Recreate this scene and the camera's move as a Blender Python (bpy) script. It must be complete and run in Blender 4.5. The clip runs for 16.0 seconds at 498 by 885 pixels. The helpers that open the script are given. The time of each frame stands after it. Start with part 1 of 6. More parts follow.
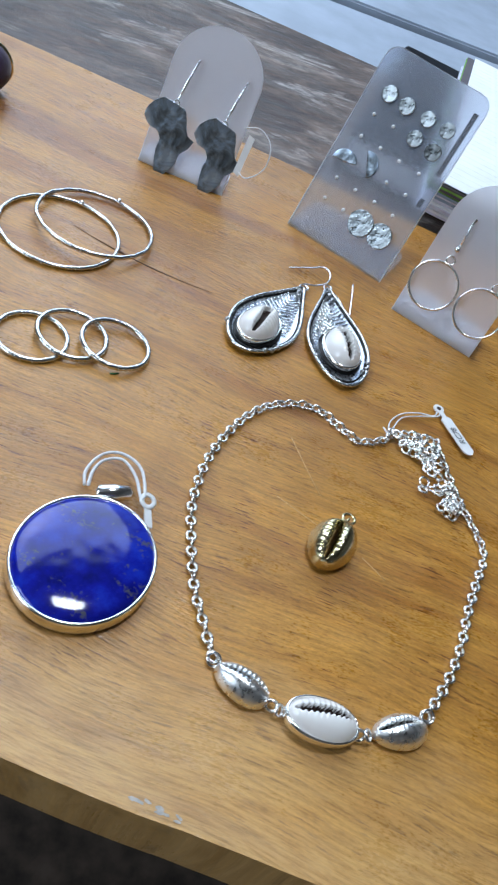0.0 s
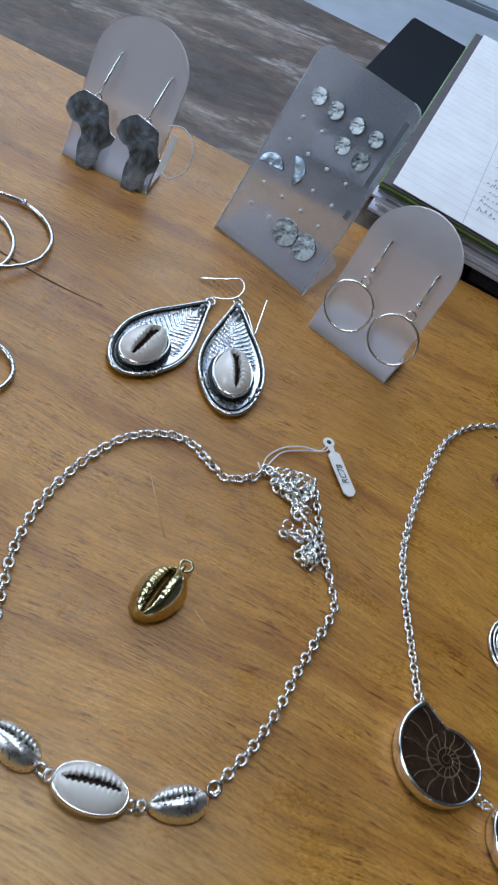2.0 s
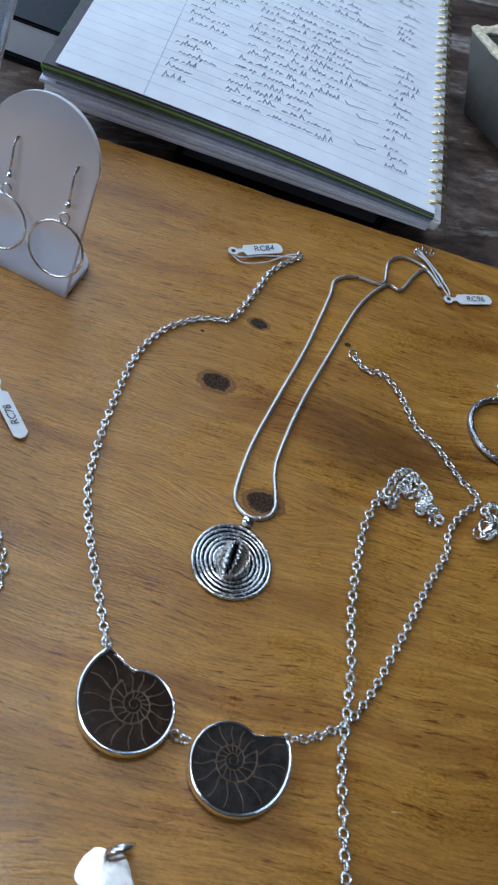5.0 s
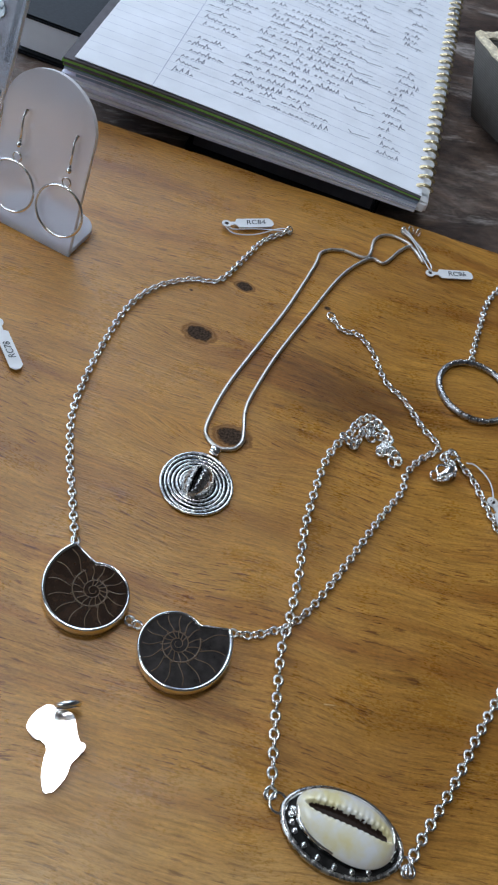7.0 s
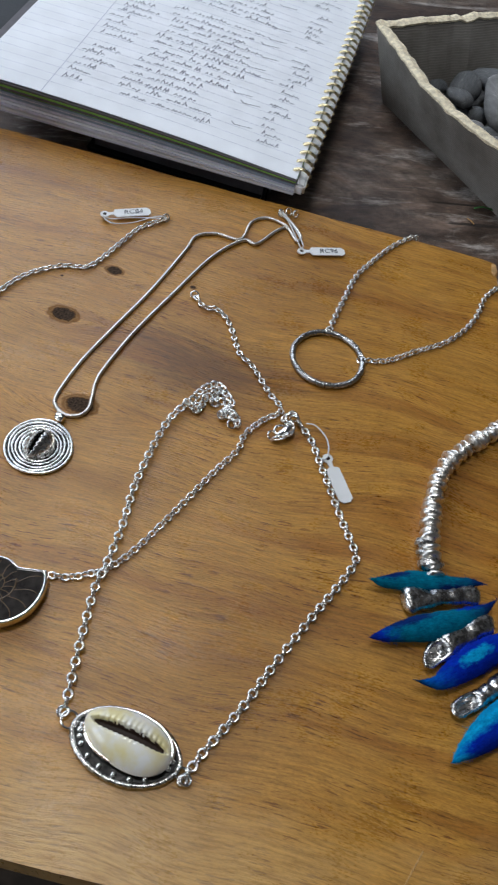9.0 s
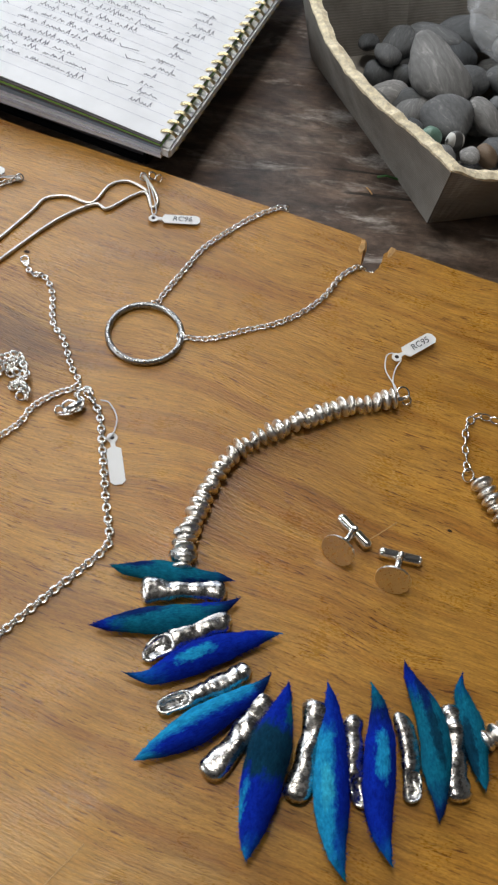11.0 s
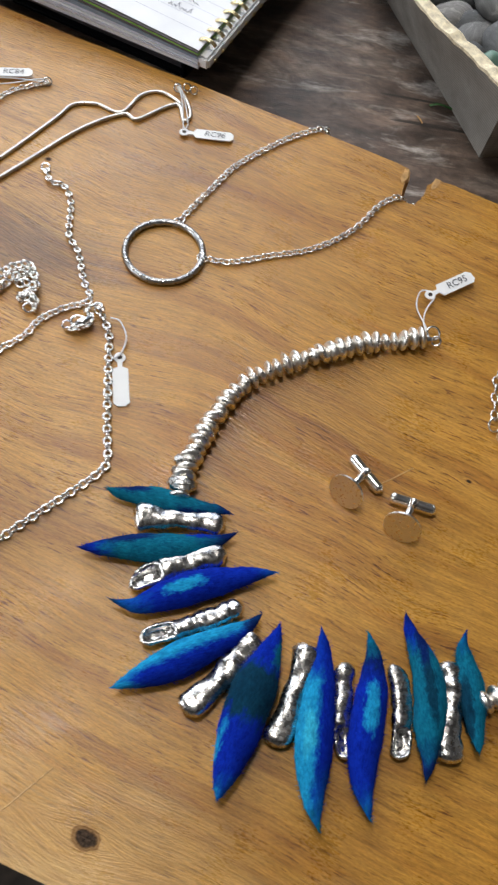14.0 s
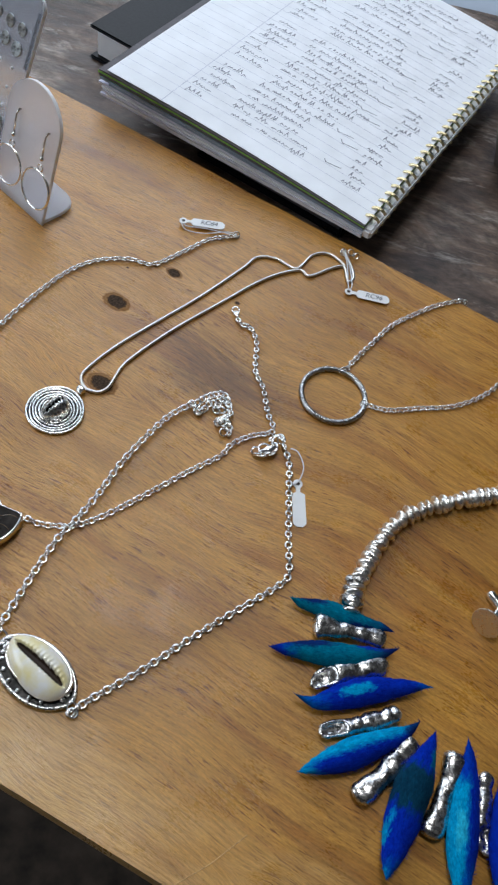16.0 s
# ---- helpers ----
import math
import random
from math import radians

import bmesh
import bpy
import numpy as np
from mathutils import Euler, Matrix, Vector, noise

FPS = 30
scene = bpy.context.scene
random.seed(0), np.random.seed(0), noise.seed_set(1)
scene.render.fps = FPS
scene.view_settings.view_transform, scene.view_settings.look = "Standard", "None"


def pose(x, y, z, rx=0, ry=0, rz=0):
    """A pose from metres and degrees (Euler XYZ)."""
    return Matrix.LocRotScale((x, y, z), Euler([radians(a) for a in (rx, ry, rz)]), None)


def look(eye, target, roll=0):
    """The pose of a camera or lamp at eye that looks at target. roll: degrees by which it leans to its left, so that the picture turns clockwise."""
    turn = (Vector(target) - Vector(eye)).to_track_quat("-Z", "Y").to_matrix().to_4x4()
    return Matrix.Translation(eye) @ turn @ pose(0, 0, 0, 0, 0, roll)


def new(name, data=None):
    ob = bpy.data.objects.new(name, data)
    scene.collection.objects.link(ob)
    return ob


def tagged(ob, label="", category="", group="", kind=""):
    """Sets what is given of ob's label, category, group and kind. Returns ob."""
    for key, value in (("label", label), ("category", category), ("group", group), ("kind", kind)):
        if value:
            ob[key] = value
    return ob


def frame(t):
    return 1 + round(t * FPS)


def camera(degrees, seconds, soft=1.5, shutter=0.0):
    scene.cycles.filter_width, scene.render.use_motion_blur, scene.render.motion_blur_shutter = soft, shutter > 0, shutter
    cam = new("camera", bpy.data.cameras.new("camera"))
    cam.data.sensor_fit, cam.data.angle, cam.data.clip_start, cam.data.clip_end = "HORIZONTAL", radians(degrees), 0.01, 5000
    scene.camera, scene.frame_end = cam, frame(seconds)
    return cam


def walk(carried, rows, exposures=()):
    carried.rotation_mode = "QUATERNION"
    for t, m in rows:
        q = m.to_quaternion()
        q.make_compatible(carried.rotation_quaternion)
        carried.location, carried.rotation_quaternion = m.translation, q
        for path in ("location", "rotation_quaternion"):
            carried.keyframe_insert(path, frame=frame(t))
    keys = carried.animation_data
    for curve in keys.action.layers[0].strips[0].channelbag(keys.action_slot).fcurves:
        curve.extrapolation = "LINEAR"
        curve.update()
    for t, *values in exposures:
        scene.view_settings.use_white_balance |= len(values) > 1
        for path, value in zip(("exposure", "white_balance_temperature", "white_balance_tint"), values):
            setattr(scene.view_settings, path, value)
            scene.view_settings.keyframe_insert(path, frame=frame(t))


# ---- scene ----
cam = camera(34.5, 16.0, 2.1, 0.3)
PATH = [
    (0, (0.038, 0.066, 0.187), (0.554, 1.437, -1.175), 26.9),
    (0.5, (0.054, 0.068, 0.196), (0.539, 1.421, -1.194), 26.5),
    (1, (0.065, 0.067, 0.203), (0.502, 1.394, -1.229), 26.0),
    (1.5, (0.085, 0.077, 0.224), (0.489, 1.378, -1.241), 25.9),
    (2, (0.099, 0.097, 0.222), (0.502, 1.365, -1.271), 28.6),
    (2.5, (0.097, 0.122, 0.231), (0.508, 1.377, -1.271), 30.7),
    (3, (0.105, 0.152, 0.235), (0.578, 1.358, -1.29), 30.7),
    (3.5, (0.11, 0.169, 0.22), (0.671, 1.273, -1.35), 31.3),
    (4, (0.14, 0.17, 0.221), (0.761, 1.22, -1.364), 30.6),
    (4.5, (0.162, 0.151, 0.225), (0.802, 1.184, -1.363), 28.7),
    (5, (0.188, 0.12, 0.232), (0.809, 1.165, -1.357), 26.2),
    (5.2, (0.193, 0.114, 0.233), (0.8, 1.163, -1.358), 25.5),
    (7.3, (0.214, 0.069, 0.243), (0.661, 1.215, -1.335), 21.3),
    (7.5, (0.215, 0.068, 0.241), (0.642, 1.221, -1.336), 21.0),
    (8, (0.232, 0.056, 0.244), (0.617, 1.226, -1.332), 19.1),
    (8.5, (0.263, 0.043, 0.25), (0.631, 1.209, -1.334), 17.0),
    (9, (0.294, 0.035, 0.27), (0.627, 1.191, -1.328), 14.4),
    (9.5, (0.31, 0.028, 0.284), (0.628, 1.166, -1.33), 11.5),
    (10, (0.331, 0.031, 0.295), (0.665, 1.153, -1.327), 11.7),
    (10.2, (0.351, 0.033, 0.299), (0.648, 1.15, -1.333), 11.8),
    (12.3, (0.47, 0.078, 0.244), (0.499, 1.03, -1.514), 8.2),
    (12.5, (0.473, 0.08, 0.24), (0.505, 1.03, -1.519), 8.4),
    (13, (0.476, 0.076, 0.238), (0.514, 1.0, -1.535), 8.5),
    (13.5, (0.461, 0.063, 0.247), (0.496, 0.986, -1.527), 9.0),
    (14, (0.433, 0.05, 0.267), (0.469, 1.001, -1.492), 10.9),
    (14.5, (0.407, 0.037, 0.285), (0.432, 1.04, -1.445), 12.1),
    (15, (0.38, 0.028, 0.309), (0.4, 1.092, -1.385), 13.8),
    (15.5, (0.366, 0.022, 0.318), (0.388, 1.118, -1.355), 15.3),
    (16, (0.353, 0.026, 0.32), (0.369, 1.13, -1.348), 16.5),
]
EXPOSURES = [(0.0, 0.33, 5560, 6), (0.5, 0.12, 5560, 6), (1.0, 0.08, 5560, 6), (1.5, 0.07, 5570, 6), (2.0, -0.22, 5580, 7), (2.5, -0.26, 5420, 7), (3.5, -0.30, 5270, 6), (5.0, -0.30, 5200, 6), (8.0, -0.15, 6000, 9), (9.0, -0.13, 6150, 9), (9.5, 0.05, 6220, 9), (10.0, 0.05, 6300, 9), (12.5, 0.45, 7450, 10), (13.5, 0.47, 6980, 10), (14.0, 0.44, 6690, 10), (14.5, 0.17, 6400, 10), (15.0, 0.03, 6200, 9), (16.0, -0.02, 6060, 8)]
walk(cam, [(t, look(eye, target, roll)) for t, eye, target, roll in PATH], EXPOSURES)

# ---- light ----
world = bpy.data.worlds.new("world")
scene.world = world
world.use_nodes = True
sky = world.node_tree.nodes.new("ShaderNodeTexSky")
sky.sky_type, sky.sun_disc = "NISHITA", False
sky.sun_elevation, sky.sun_rotation = radians(38), radians(-25)
world.node_tree.links.new(sky.outputs[0], world.node_tree.nodes["Background"].inputs[0])
world.node_tree.nodes["Background"].inputs[1].default_value = 0.12


def area_lamp(name, m, sx, sy, watts, colour):
    lamp = bpy.data.lights.new(name, "AREA")
    lamp.shape, lamp.size, lamp.size_y, lamp.energy, lamp.color = "RECTANGLE", sx, sy, watts, colour
    ob = new(name, lamp)
    ob.matrix_world = m
    return ob


# sky light in the opening of the far window, and the ceiling lamp over the table
area_lamp("window_light", look((-0.25, 1.32, 0.95), (0.25, 0.1, 0.0)), 1.5, 1.1, 12.6, (0.80, 0.90, 1.0))
# fill from an assumed, unseen side window, added to brighten front faces
area_lamp("side_fill_light", look((-1.72, -0.35, 1.0), (0.3, 0.2, 0.0)), 1.0, 1.0, 15.5, (0.93, 0.97, 1.0))
area_lamp("ceiling_light", look((0.12, 0.42, 1.62), (0.12, 0.40, 0.0)), 0.34, 0.32, 9.0, (1.0, 0.97, 0.93))


# ---- materials ----
def material(name, colour=(0.5, 0.5, 0.5), rough=0.5, metal=0.0, **inputs):
    m = bpy.data.materials.new(name)
    m.use_nodes = True
    b = m.node_tree.nodes["Principled BSDF"]
    b.inputs["Base Color"].default_value = (*colour, 1)
    b.inputs["Roughness"].default_value = rough
    b.inputs["Metallic"].default_value = metal
    for key, value in inputs.items():
        b.inputs[key.replace("_", " ")].default_value = value
    return m


def node(m, kind, **sets):
    n = m.node_tree.nodes.new("ShaderNode" + kind)
    for key, value in sets.items():
        setattr(n, key, value)
    return n


def link(m, a, b):
    m.node_tree.links.new(a, b)


def bsdf(m):
    return m.node_tree.nodes["Principled BSDF"]


def coords(m, scale=(1, 1, 1), turn=0.0, which="Object"):
    tc, mp = node(m, "TexCoord"), node(m, "Mapping")
    mp.inputs["Scale"].default_value = scale
    mp.inputs["Rotation"].default_value = (0, 0, turn)
    link(m, tc.outputs[which], mp.inputs["Vector"])
    return mp.outputs[0]


def noise_tex(m, vec, scale, detail=4, rough=0.55, distort=0.0):
    n = node(m, "TexNoise")
    n.inputs["Scale"].default_value, n.inputs["Detail"].default_value = scale, detail
    n.inputs["Roughness"].default_value, n.inputs["Distortion"].default_value = rough, distort
    link(m, vec, n.inputs["Vector"])
    return n.outputs["Fac"]


def ramp(m, fac, stops):
    n = node(m, "ValToRGB")
    el = n.color_ramp.elements
    while len(el) < len(stops):
        el.new(0.5)
    for e, (p, c) in zip(el, stops):
        e.position, e.color = p, (*c, 1) if len(c) == 3 else c
    link(m, fac, n.inputs[0])
    return n.outputs[0]


def mix(m, fac, a, b, how="MIX"):
    n = node(m, "MixRGB", blend_type=how)
    for sock, v in zip(n.inputs, (fac, a, b)):
        if isinstance(v, (int, float)):
            sock.default_value = v
        elif isinstance(v, tuple):
            sock.default_value = (*v, 1)
        else:
            link(m, v, sock)
    return n.outputs[0]


def calc(m, op, *vals):
    n = node(m, "Math", operation=op)
    for sock, v in zip(n.inputs, vals):
        if isinstance(v, (int, float)):
            sock.default_value = v
        else:
            link(m, v, sock)
    return n.outputs[0]


def bump(m, height, strength, dist):
    n = node(m, "Bump")
    n.inputs["Strength"].default_value, n.inputs["Distance"].default_value = strength, dist
    link(m, height, n.inputs["Height"])
    link(m, n.outputs[0], bsdf(m).inputs["Normal"])


GRAIN = radians(17.5)


def pine():
    m = material("oiled_pine", rough=0.42)
    bsdf(m).inputs["Specular IOR Level"].default_value = 0.55
    tc = node(m, "TexCoord")
    straight = node(m, "Mapping")
    straight.inputs["Rotation"].default_value = (0, 0, GRAIN)
    link(m, tc.outputs["Object"], straight.inputs["Vector"])
    sep = node(m, "SeparateXYZ")
    link(m, straight.outputs[0], sep.inputs[0])
    # knots: the grain flows round them
    dark = None
    bend = None
    for kx, ky, r in ((0.2701, 0.2998, 0.0066), (0.2925, 0.3305, 0.0042), (0.2800, 0.2475, 0.0070), (0.4079, 0.0546, 0.0040), (0.5232, 0.1926, 0.0010), (0.268, 0.325, 0.0009), (0.33, 0.322, 0.0016)):
        v = node(m, "VectorMath", operation="DISTANCE")
        squash = node(m, "Mapping")
        c, s = math.cos(GRAIN), math.sin(GRAIN)
        px, py = kx * c - ky * s, kx * s + ky * c
        squash.inputs["Scale"].default_value = (0.8, 1.15, 0)
        link(m, straight.outputs[0], squash.inputs["Vector"])
        link(m, squash.outputs[0], v.inputs[0])
        v.inputs[1].default_value = (px * 0.8, py * 1.15, 0)
        d = v.outputs["Value"]
        g = calc(m, "POWER", 2.718, calc(m, "MULTIPLY", calc(m, "POWER", calc(m, "DIVIDE", d, r * 2.6), 2.0), -1.0))
        side = calc(m, "SIGN", calc(m, "SUBTRACT", sep.outputs["Y"], py))
        push = calc(m, "MULTIPLY", calc(m, "MULTIPLY", g, side), -r * 0.9)
        bend = push if bend is None else calc(m, "ADD", bend, push)
        core = calc(m, "SUBTRACT", 1.0, calc(m, "DIVIDE", d, r))
        core = calc(m, "MAXIMUM", core, 0.0)
        dark = core if dark is None else calc(m, "MAXIMUM", dark, core)
    wob = noise_tex(m, coords(m, (3, 3, 3)), 2.2, 2)
    y2 = calc(m, "ADD", sep.outputs["Y"], calc(m, "ADD", bend, calc(m, "MULTIPLY", wob, 0.034)))

    def grain(stretch, scale, detail, rough):
        comb = node(m, "CombineXYZ")
        link(m, calc(m, "MULTIPLY", sep.outputs["X"], stretch), comb.inputs[0])
        link(m, y2, comb.inputs[1])
        return noise_tex(m, comb.outputs[0], scale, detail, rough)

    bands, lines, fibres = grain(0.09, 46, 5, 0.62), grain(0.05, 400, 4, 0.6), grain(0.09, 1000, 4, 0.65)
    pores, grit = grain(0.11, 1150, 3, 0.55), grain(0.40, 1500, 3, 0.65)
    base = ramp(m, bands, [(0.27, (0.235, 0.086, 0.010)), (0.38, (0.335, 0.142, 0.020)), (0.49, (0.460, 0.229, 0.037)), (0.58, (0.425, 0.201, 0.029)), (0.70, (0.285, 0.115, 0.015))])
    base = mix(m, 0.9, base, ramp(m, lines, [(0.26, (0.34, 0.32, 0.30)), (0.46, (0.5, 0.5, 0.5)), (0.74, (0.58, 0.58, 0.58))]), "OVERLAY")
    base = mix(m, 0.85, base, ramp(m, fibres, [(0.28, (0.28, 0.27, 0.26)), (0.5, (0.5, 0.5, 0.5)), (0.7, (0.64, 0.64, 0.64))]), "OVERLAY")
    base = mix(m, 0.52, base, ramp(m, grit, [(0.3, (0.30, 0.29, 0.28)), (0.5, (0.5, 0.5, 0.5)), (0.7, (0.66, 0.66, 0.66))]), "OVERLAY")
    streak = ramp(m, pores, [(0.36, (0.36, 0.24, 0.16)), (0.43, (1, 1, 1))])
    where = ramp(m, noise_tex(m, coords(m, (0.45, 1, 1), GRAIN), 60, 4), [(0.40, (0.15, 0.15, 0.15)), (0.60, (1, 1, 1))])
    base = mix(m, where, base, mix(m, 1.0, base, streak, "MULTIPLY"))
    blot = noise_tex(m, coords(m, (0.5, 1, 1), GRAIN), 20, 5, 0.6)
    base = mix(m, 0.65, base, ramp(m, blot, [(0.34, (0.66, 0.60, 0.52)), (0.54, (1, 1, 1)), (0.75, (1.08, 1.03, 0.92))]), "MULTIPLY")
    # a brown stain that has crept along the fibres
    stain = node(m, "VectorMath", operation="DISTANCE")
    flat = node(m, "Mapping")
    flat.inputs["Scale"].default_value = (0.62, 1.2, 0)
    link(m, straight.outputs[0], flat.inputs["Vector"])
    link(m, flat.outputs[0], stain.inputs[0])
    c, s = math.cos(GRAIN), math.sin(GRAIN)
    stain.inputs[1].default_value = ((0.333 * c - 0.272 * s) * 0.62, (0.333 * s + 0.272 * c) * 1.2, 0.0)
    creep = calc(m, "ADD", calc(m, "MULTIPLY", grain(0.25, 130, 5, 0.7), 0.050), calc(m, "MULTIPLY", lines, 0.03))
    st = calc(m, "SUBTRACT", 1.0, calc(m, "DIVIDE", calc(m, "ADD", stain.outputs["Value"], creep), 0.068))
    st = calc(m, "MINIMUM", calc(m, "MULTIPLY", calc(m, "MAXIMUM", st, 0.0), 2.6), 0.75)
    base = mix(m, st, base, mix(m, 1.0, base, (0.42, 0.40, 0.42), "MULTIPLY"))
    # the strip along the front edge is paler: rubbed dry wood, with its sheen painted in
    front_sheen = calc(m, "SUBTRACT", 0.198, calc(m, "ADD", sep.outputs["Y"], calc(m, "MULTIPLY", calc(m, "SUBTRACT", noise_tex(m, coords(m, (0.35, 1, 1), GRAIN), 34, 5, 0.65), 0.5), 0.11)))
    front_sheen = calc(m, "MINIMUM", calc(m, "MAXIMUM", calc(m, "DIVIDE", front_sheen, 0.045), 0.0), 1.0)
    front_sheen = calc(m, "MULTIPLY", front_sheen, ramp(m, fibres, [(0.34, (0.25, 0.25, 0.25)), (0.58, (0.62, 0.62, 0.62))]))
    base = mix(m, front_sheen, base, (0.66, 0.43, 0.175))
    # knots: a brown halo, a pale ring and a blotched grey core
    rag = calc(m, "ADD", dark, calc(m, "MULTIPLY", calc(m, "SUBTRACT", noise_tex(m, coords(m), 380, 4), 0.5), calc(m, "MULTIPLY", calc(m, "GREATER_THAN", dark, 0.0), 0.55)))
    base = mix(m, ramp(m, rag, [(0.0, (0, 0, 0)), (0.12, (0.75, 0.75, 0.75))]), base, (0.17, 0.075, 0.026))
    base = mix(m, ramp(m, rag, [(0.16, (0, 0, 0)), (0.24, (0.5, 0.5, 0.5)), (0.34, (0, 0, 0))]), base, (0.34, 0.22, 0.12))
    base = mix(m, ramp(m, rag, [(0.26, (0, 0, 0)), (0.40, (1, 1, 1))]), base, ramp(m, noise_tex(m, coords(m), 1100, 3), [(0.35, (0.020, 0.013, 0.009)), (0.7, (0.095, 0.060, 0.038))]))
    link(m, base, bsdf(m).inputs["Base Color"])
    gloss = ramp(m, calc(m, "ADD", calc(m, "MULTIPLY", noise_tex(m, coords(m), 45, 5), 0.6), calc(m, "MULTIPLY", grit, 0.4)), [(0.36, (0.22, 0.22, 0.22)), (0.62, (0.42, 0.42, 0.42))])
    link(m, mix(m, ramp(m, rag, [(0.0, (0, 0, 0)), (0.2, (1, 1, 1))]), gloss, (0.8, 0.8, 0.8)), bsdf(m).inputs["Roughness"])
    link(m, ramp(m, rag, [(0.0, (0.55, 0.55, 0.55)), (0.2, (0.12, 0.12, 0.12))]), bsdf(m).inputs["Specular IOR Level"])
    bump(m, mix(m, 0.5, mix(m, 0.5, fibres, grit), pores), 0.55, 0.0009)
    return m


def old_wood():
    """Old waxed timber: brown patches, rubbed grey-white islands, dark checks along the grain."""
    m = material("weathered_dark_wood", rough=0.5)
    big = noise_tex(m, coords(m, (0.42, 1, 1), GRAIN), 17, 7, 0.62, 0.9)
    streak = noise_tex(m, coords(m, (0.20, 1, 1), GRAIN), 105, 8, 0.74, 0.5)
    blotch = noise_tex(m, coords(m, (0.6, 1, 1), GRAIN), 85, 8, 0.74, 0.4)
    fine = noise_tex(m, coords(m, (0.35, 1, 1), GRAIN), 520, 4, 0.65)
    base = ramp(m, big, [(0.32, (0.030, 0.018, 0.012)), (0.44, (0.074, 0.048, 0.035)), (0.55, (0.125, 0.090, 0.070)), (0.64, (0.24, 0.205, 0.18)), (0.74, (0.48, 0.45, 0.43))])
    base = mix(m, 0.75, base, ramp(m, streak, [(0.34, (0.28, 0.24, 0.21)), (0.48, (0.85, 0.82, 0.79)), (0.66, (1.45, 1.42, 1.40))]), "MULTIPLY")
    base = mix(m, 0.45, base, ramp(m, fine, [(0.32, (0.45, 0.43, 0.41)), (0.52, (1.0, 1.0, 1.0)), (0.70, (1.35, 1.33, 1.30))]), "MULTIPLY")
    base = mix(m, 0.8, base, ramp(m, blotch, [(0.36, (0.30, 0.27, 0.25)), (0.50, (0.95, 0.93, 0.91)), (0.66, (1.75, 1.70, 1.68))]), "MULTIPLY")
    rubbed = ramp(m, noise_tex(m, coords(m, (0.30, 1, 1), GRAIN - 0.12), 46, 6, 0.7, 0.6), [(0.56, (0, 0, 0)), (0.68, (0.75, 0.75, 0.75))])
    base = mix(m, rubbed, base, mix(m, 1.0, (0.50, 0.46, 0.43), ramp(m, fine, [(0.34, (0.45, 0.43, 0.41)), (0.6, (1.15, 1.13, 1.1))]), "MULTIPLY"))
    checks = ramp(m, noise_tex(m, coords(m, (0.07, 1, 1), GRAIN + 0.05), 150, 3, 0.5), [(0.27, (0.9, 0.9, 0.9)), (0.31, (0, 0, 0))])
    base = mix(m, checks, base, (0.012, 0.008, 0.006))
    link(m, base, bsdf(m).inputs["Base Color"])
    link(m, ramp(m, streak, [(0.35, (0.36, 0.36, 0.36)), (0.65, (0.66, 0.66, 0.66))]), bsdf(m).inputs["Roughness"])
    bump(m, mix(m, 0.5, streak, blotch), 0.6, 0.0022)
    return m


def metal(name, colour, rough, lump=0.0, lump_scale=250, dark=None):
    m = material(name, colour, rough, 1.0)
    vec = coords(m)
    n = noise_tex(m, vec, 700, 3)
    link(m, ramp(m, n, [(0.3, (rough * 0.7,) * 3), (0.7, (rough * 1.5,) * 3)]), bsdf(m).inputs["Roughness"])
    if dark:
        link(m, ramp(m, noise_tex(m, vec, lump_scale * 0.8, 4), [(0.35, dark), (0.6, colour)]), bsdf(m).inputs["Base Color"])
    if lump:
        bump(m, noise_tex(m, vec, lump_scale, 2), lump, 0.0008)
    return m


def plain(name, colour, rough, var=0.12, scale=120, relief=0.0, **inputs):
    m = material(name, colour, rough, **inputs)
    n = noise_tex(m, coords(m), scale, 4)
    lo, hi = tuple(c * (1 - var) for c in colour), tuple(min(1, c * (1 + var)) for c in colour)
    link(m, ramp(m, n, [(0.3, lo), (0.7, hi)]), bsdf(m).inputs["Base Color"])
    if relief:
        bump(m, n, relief, 0.0006)
    return m


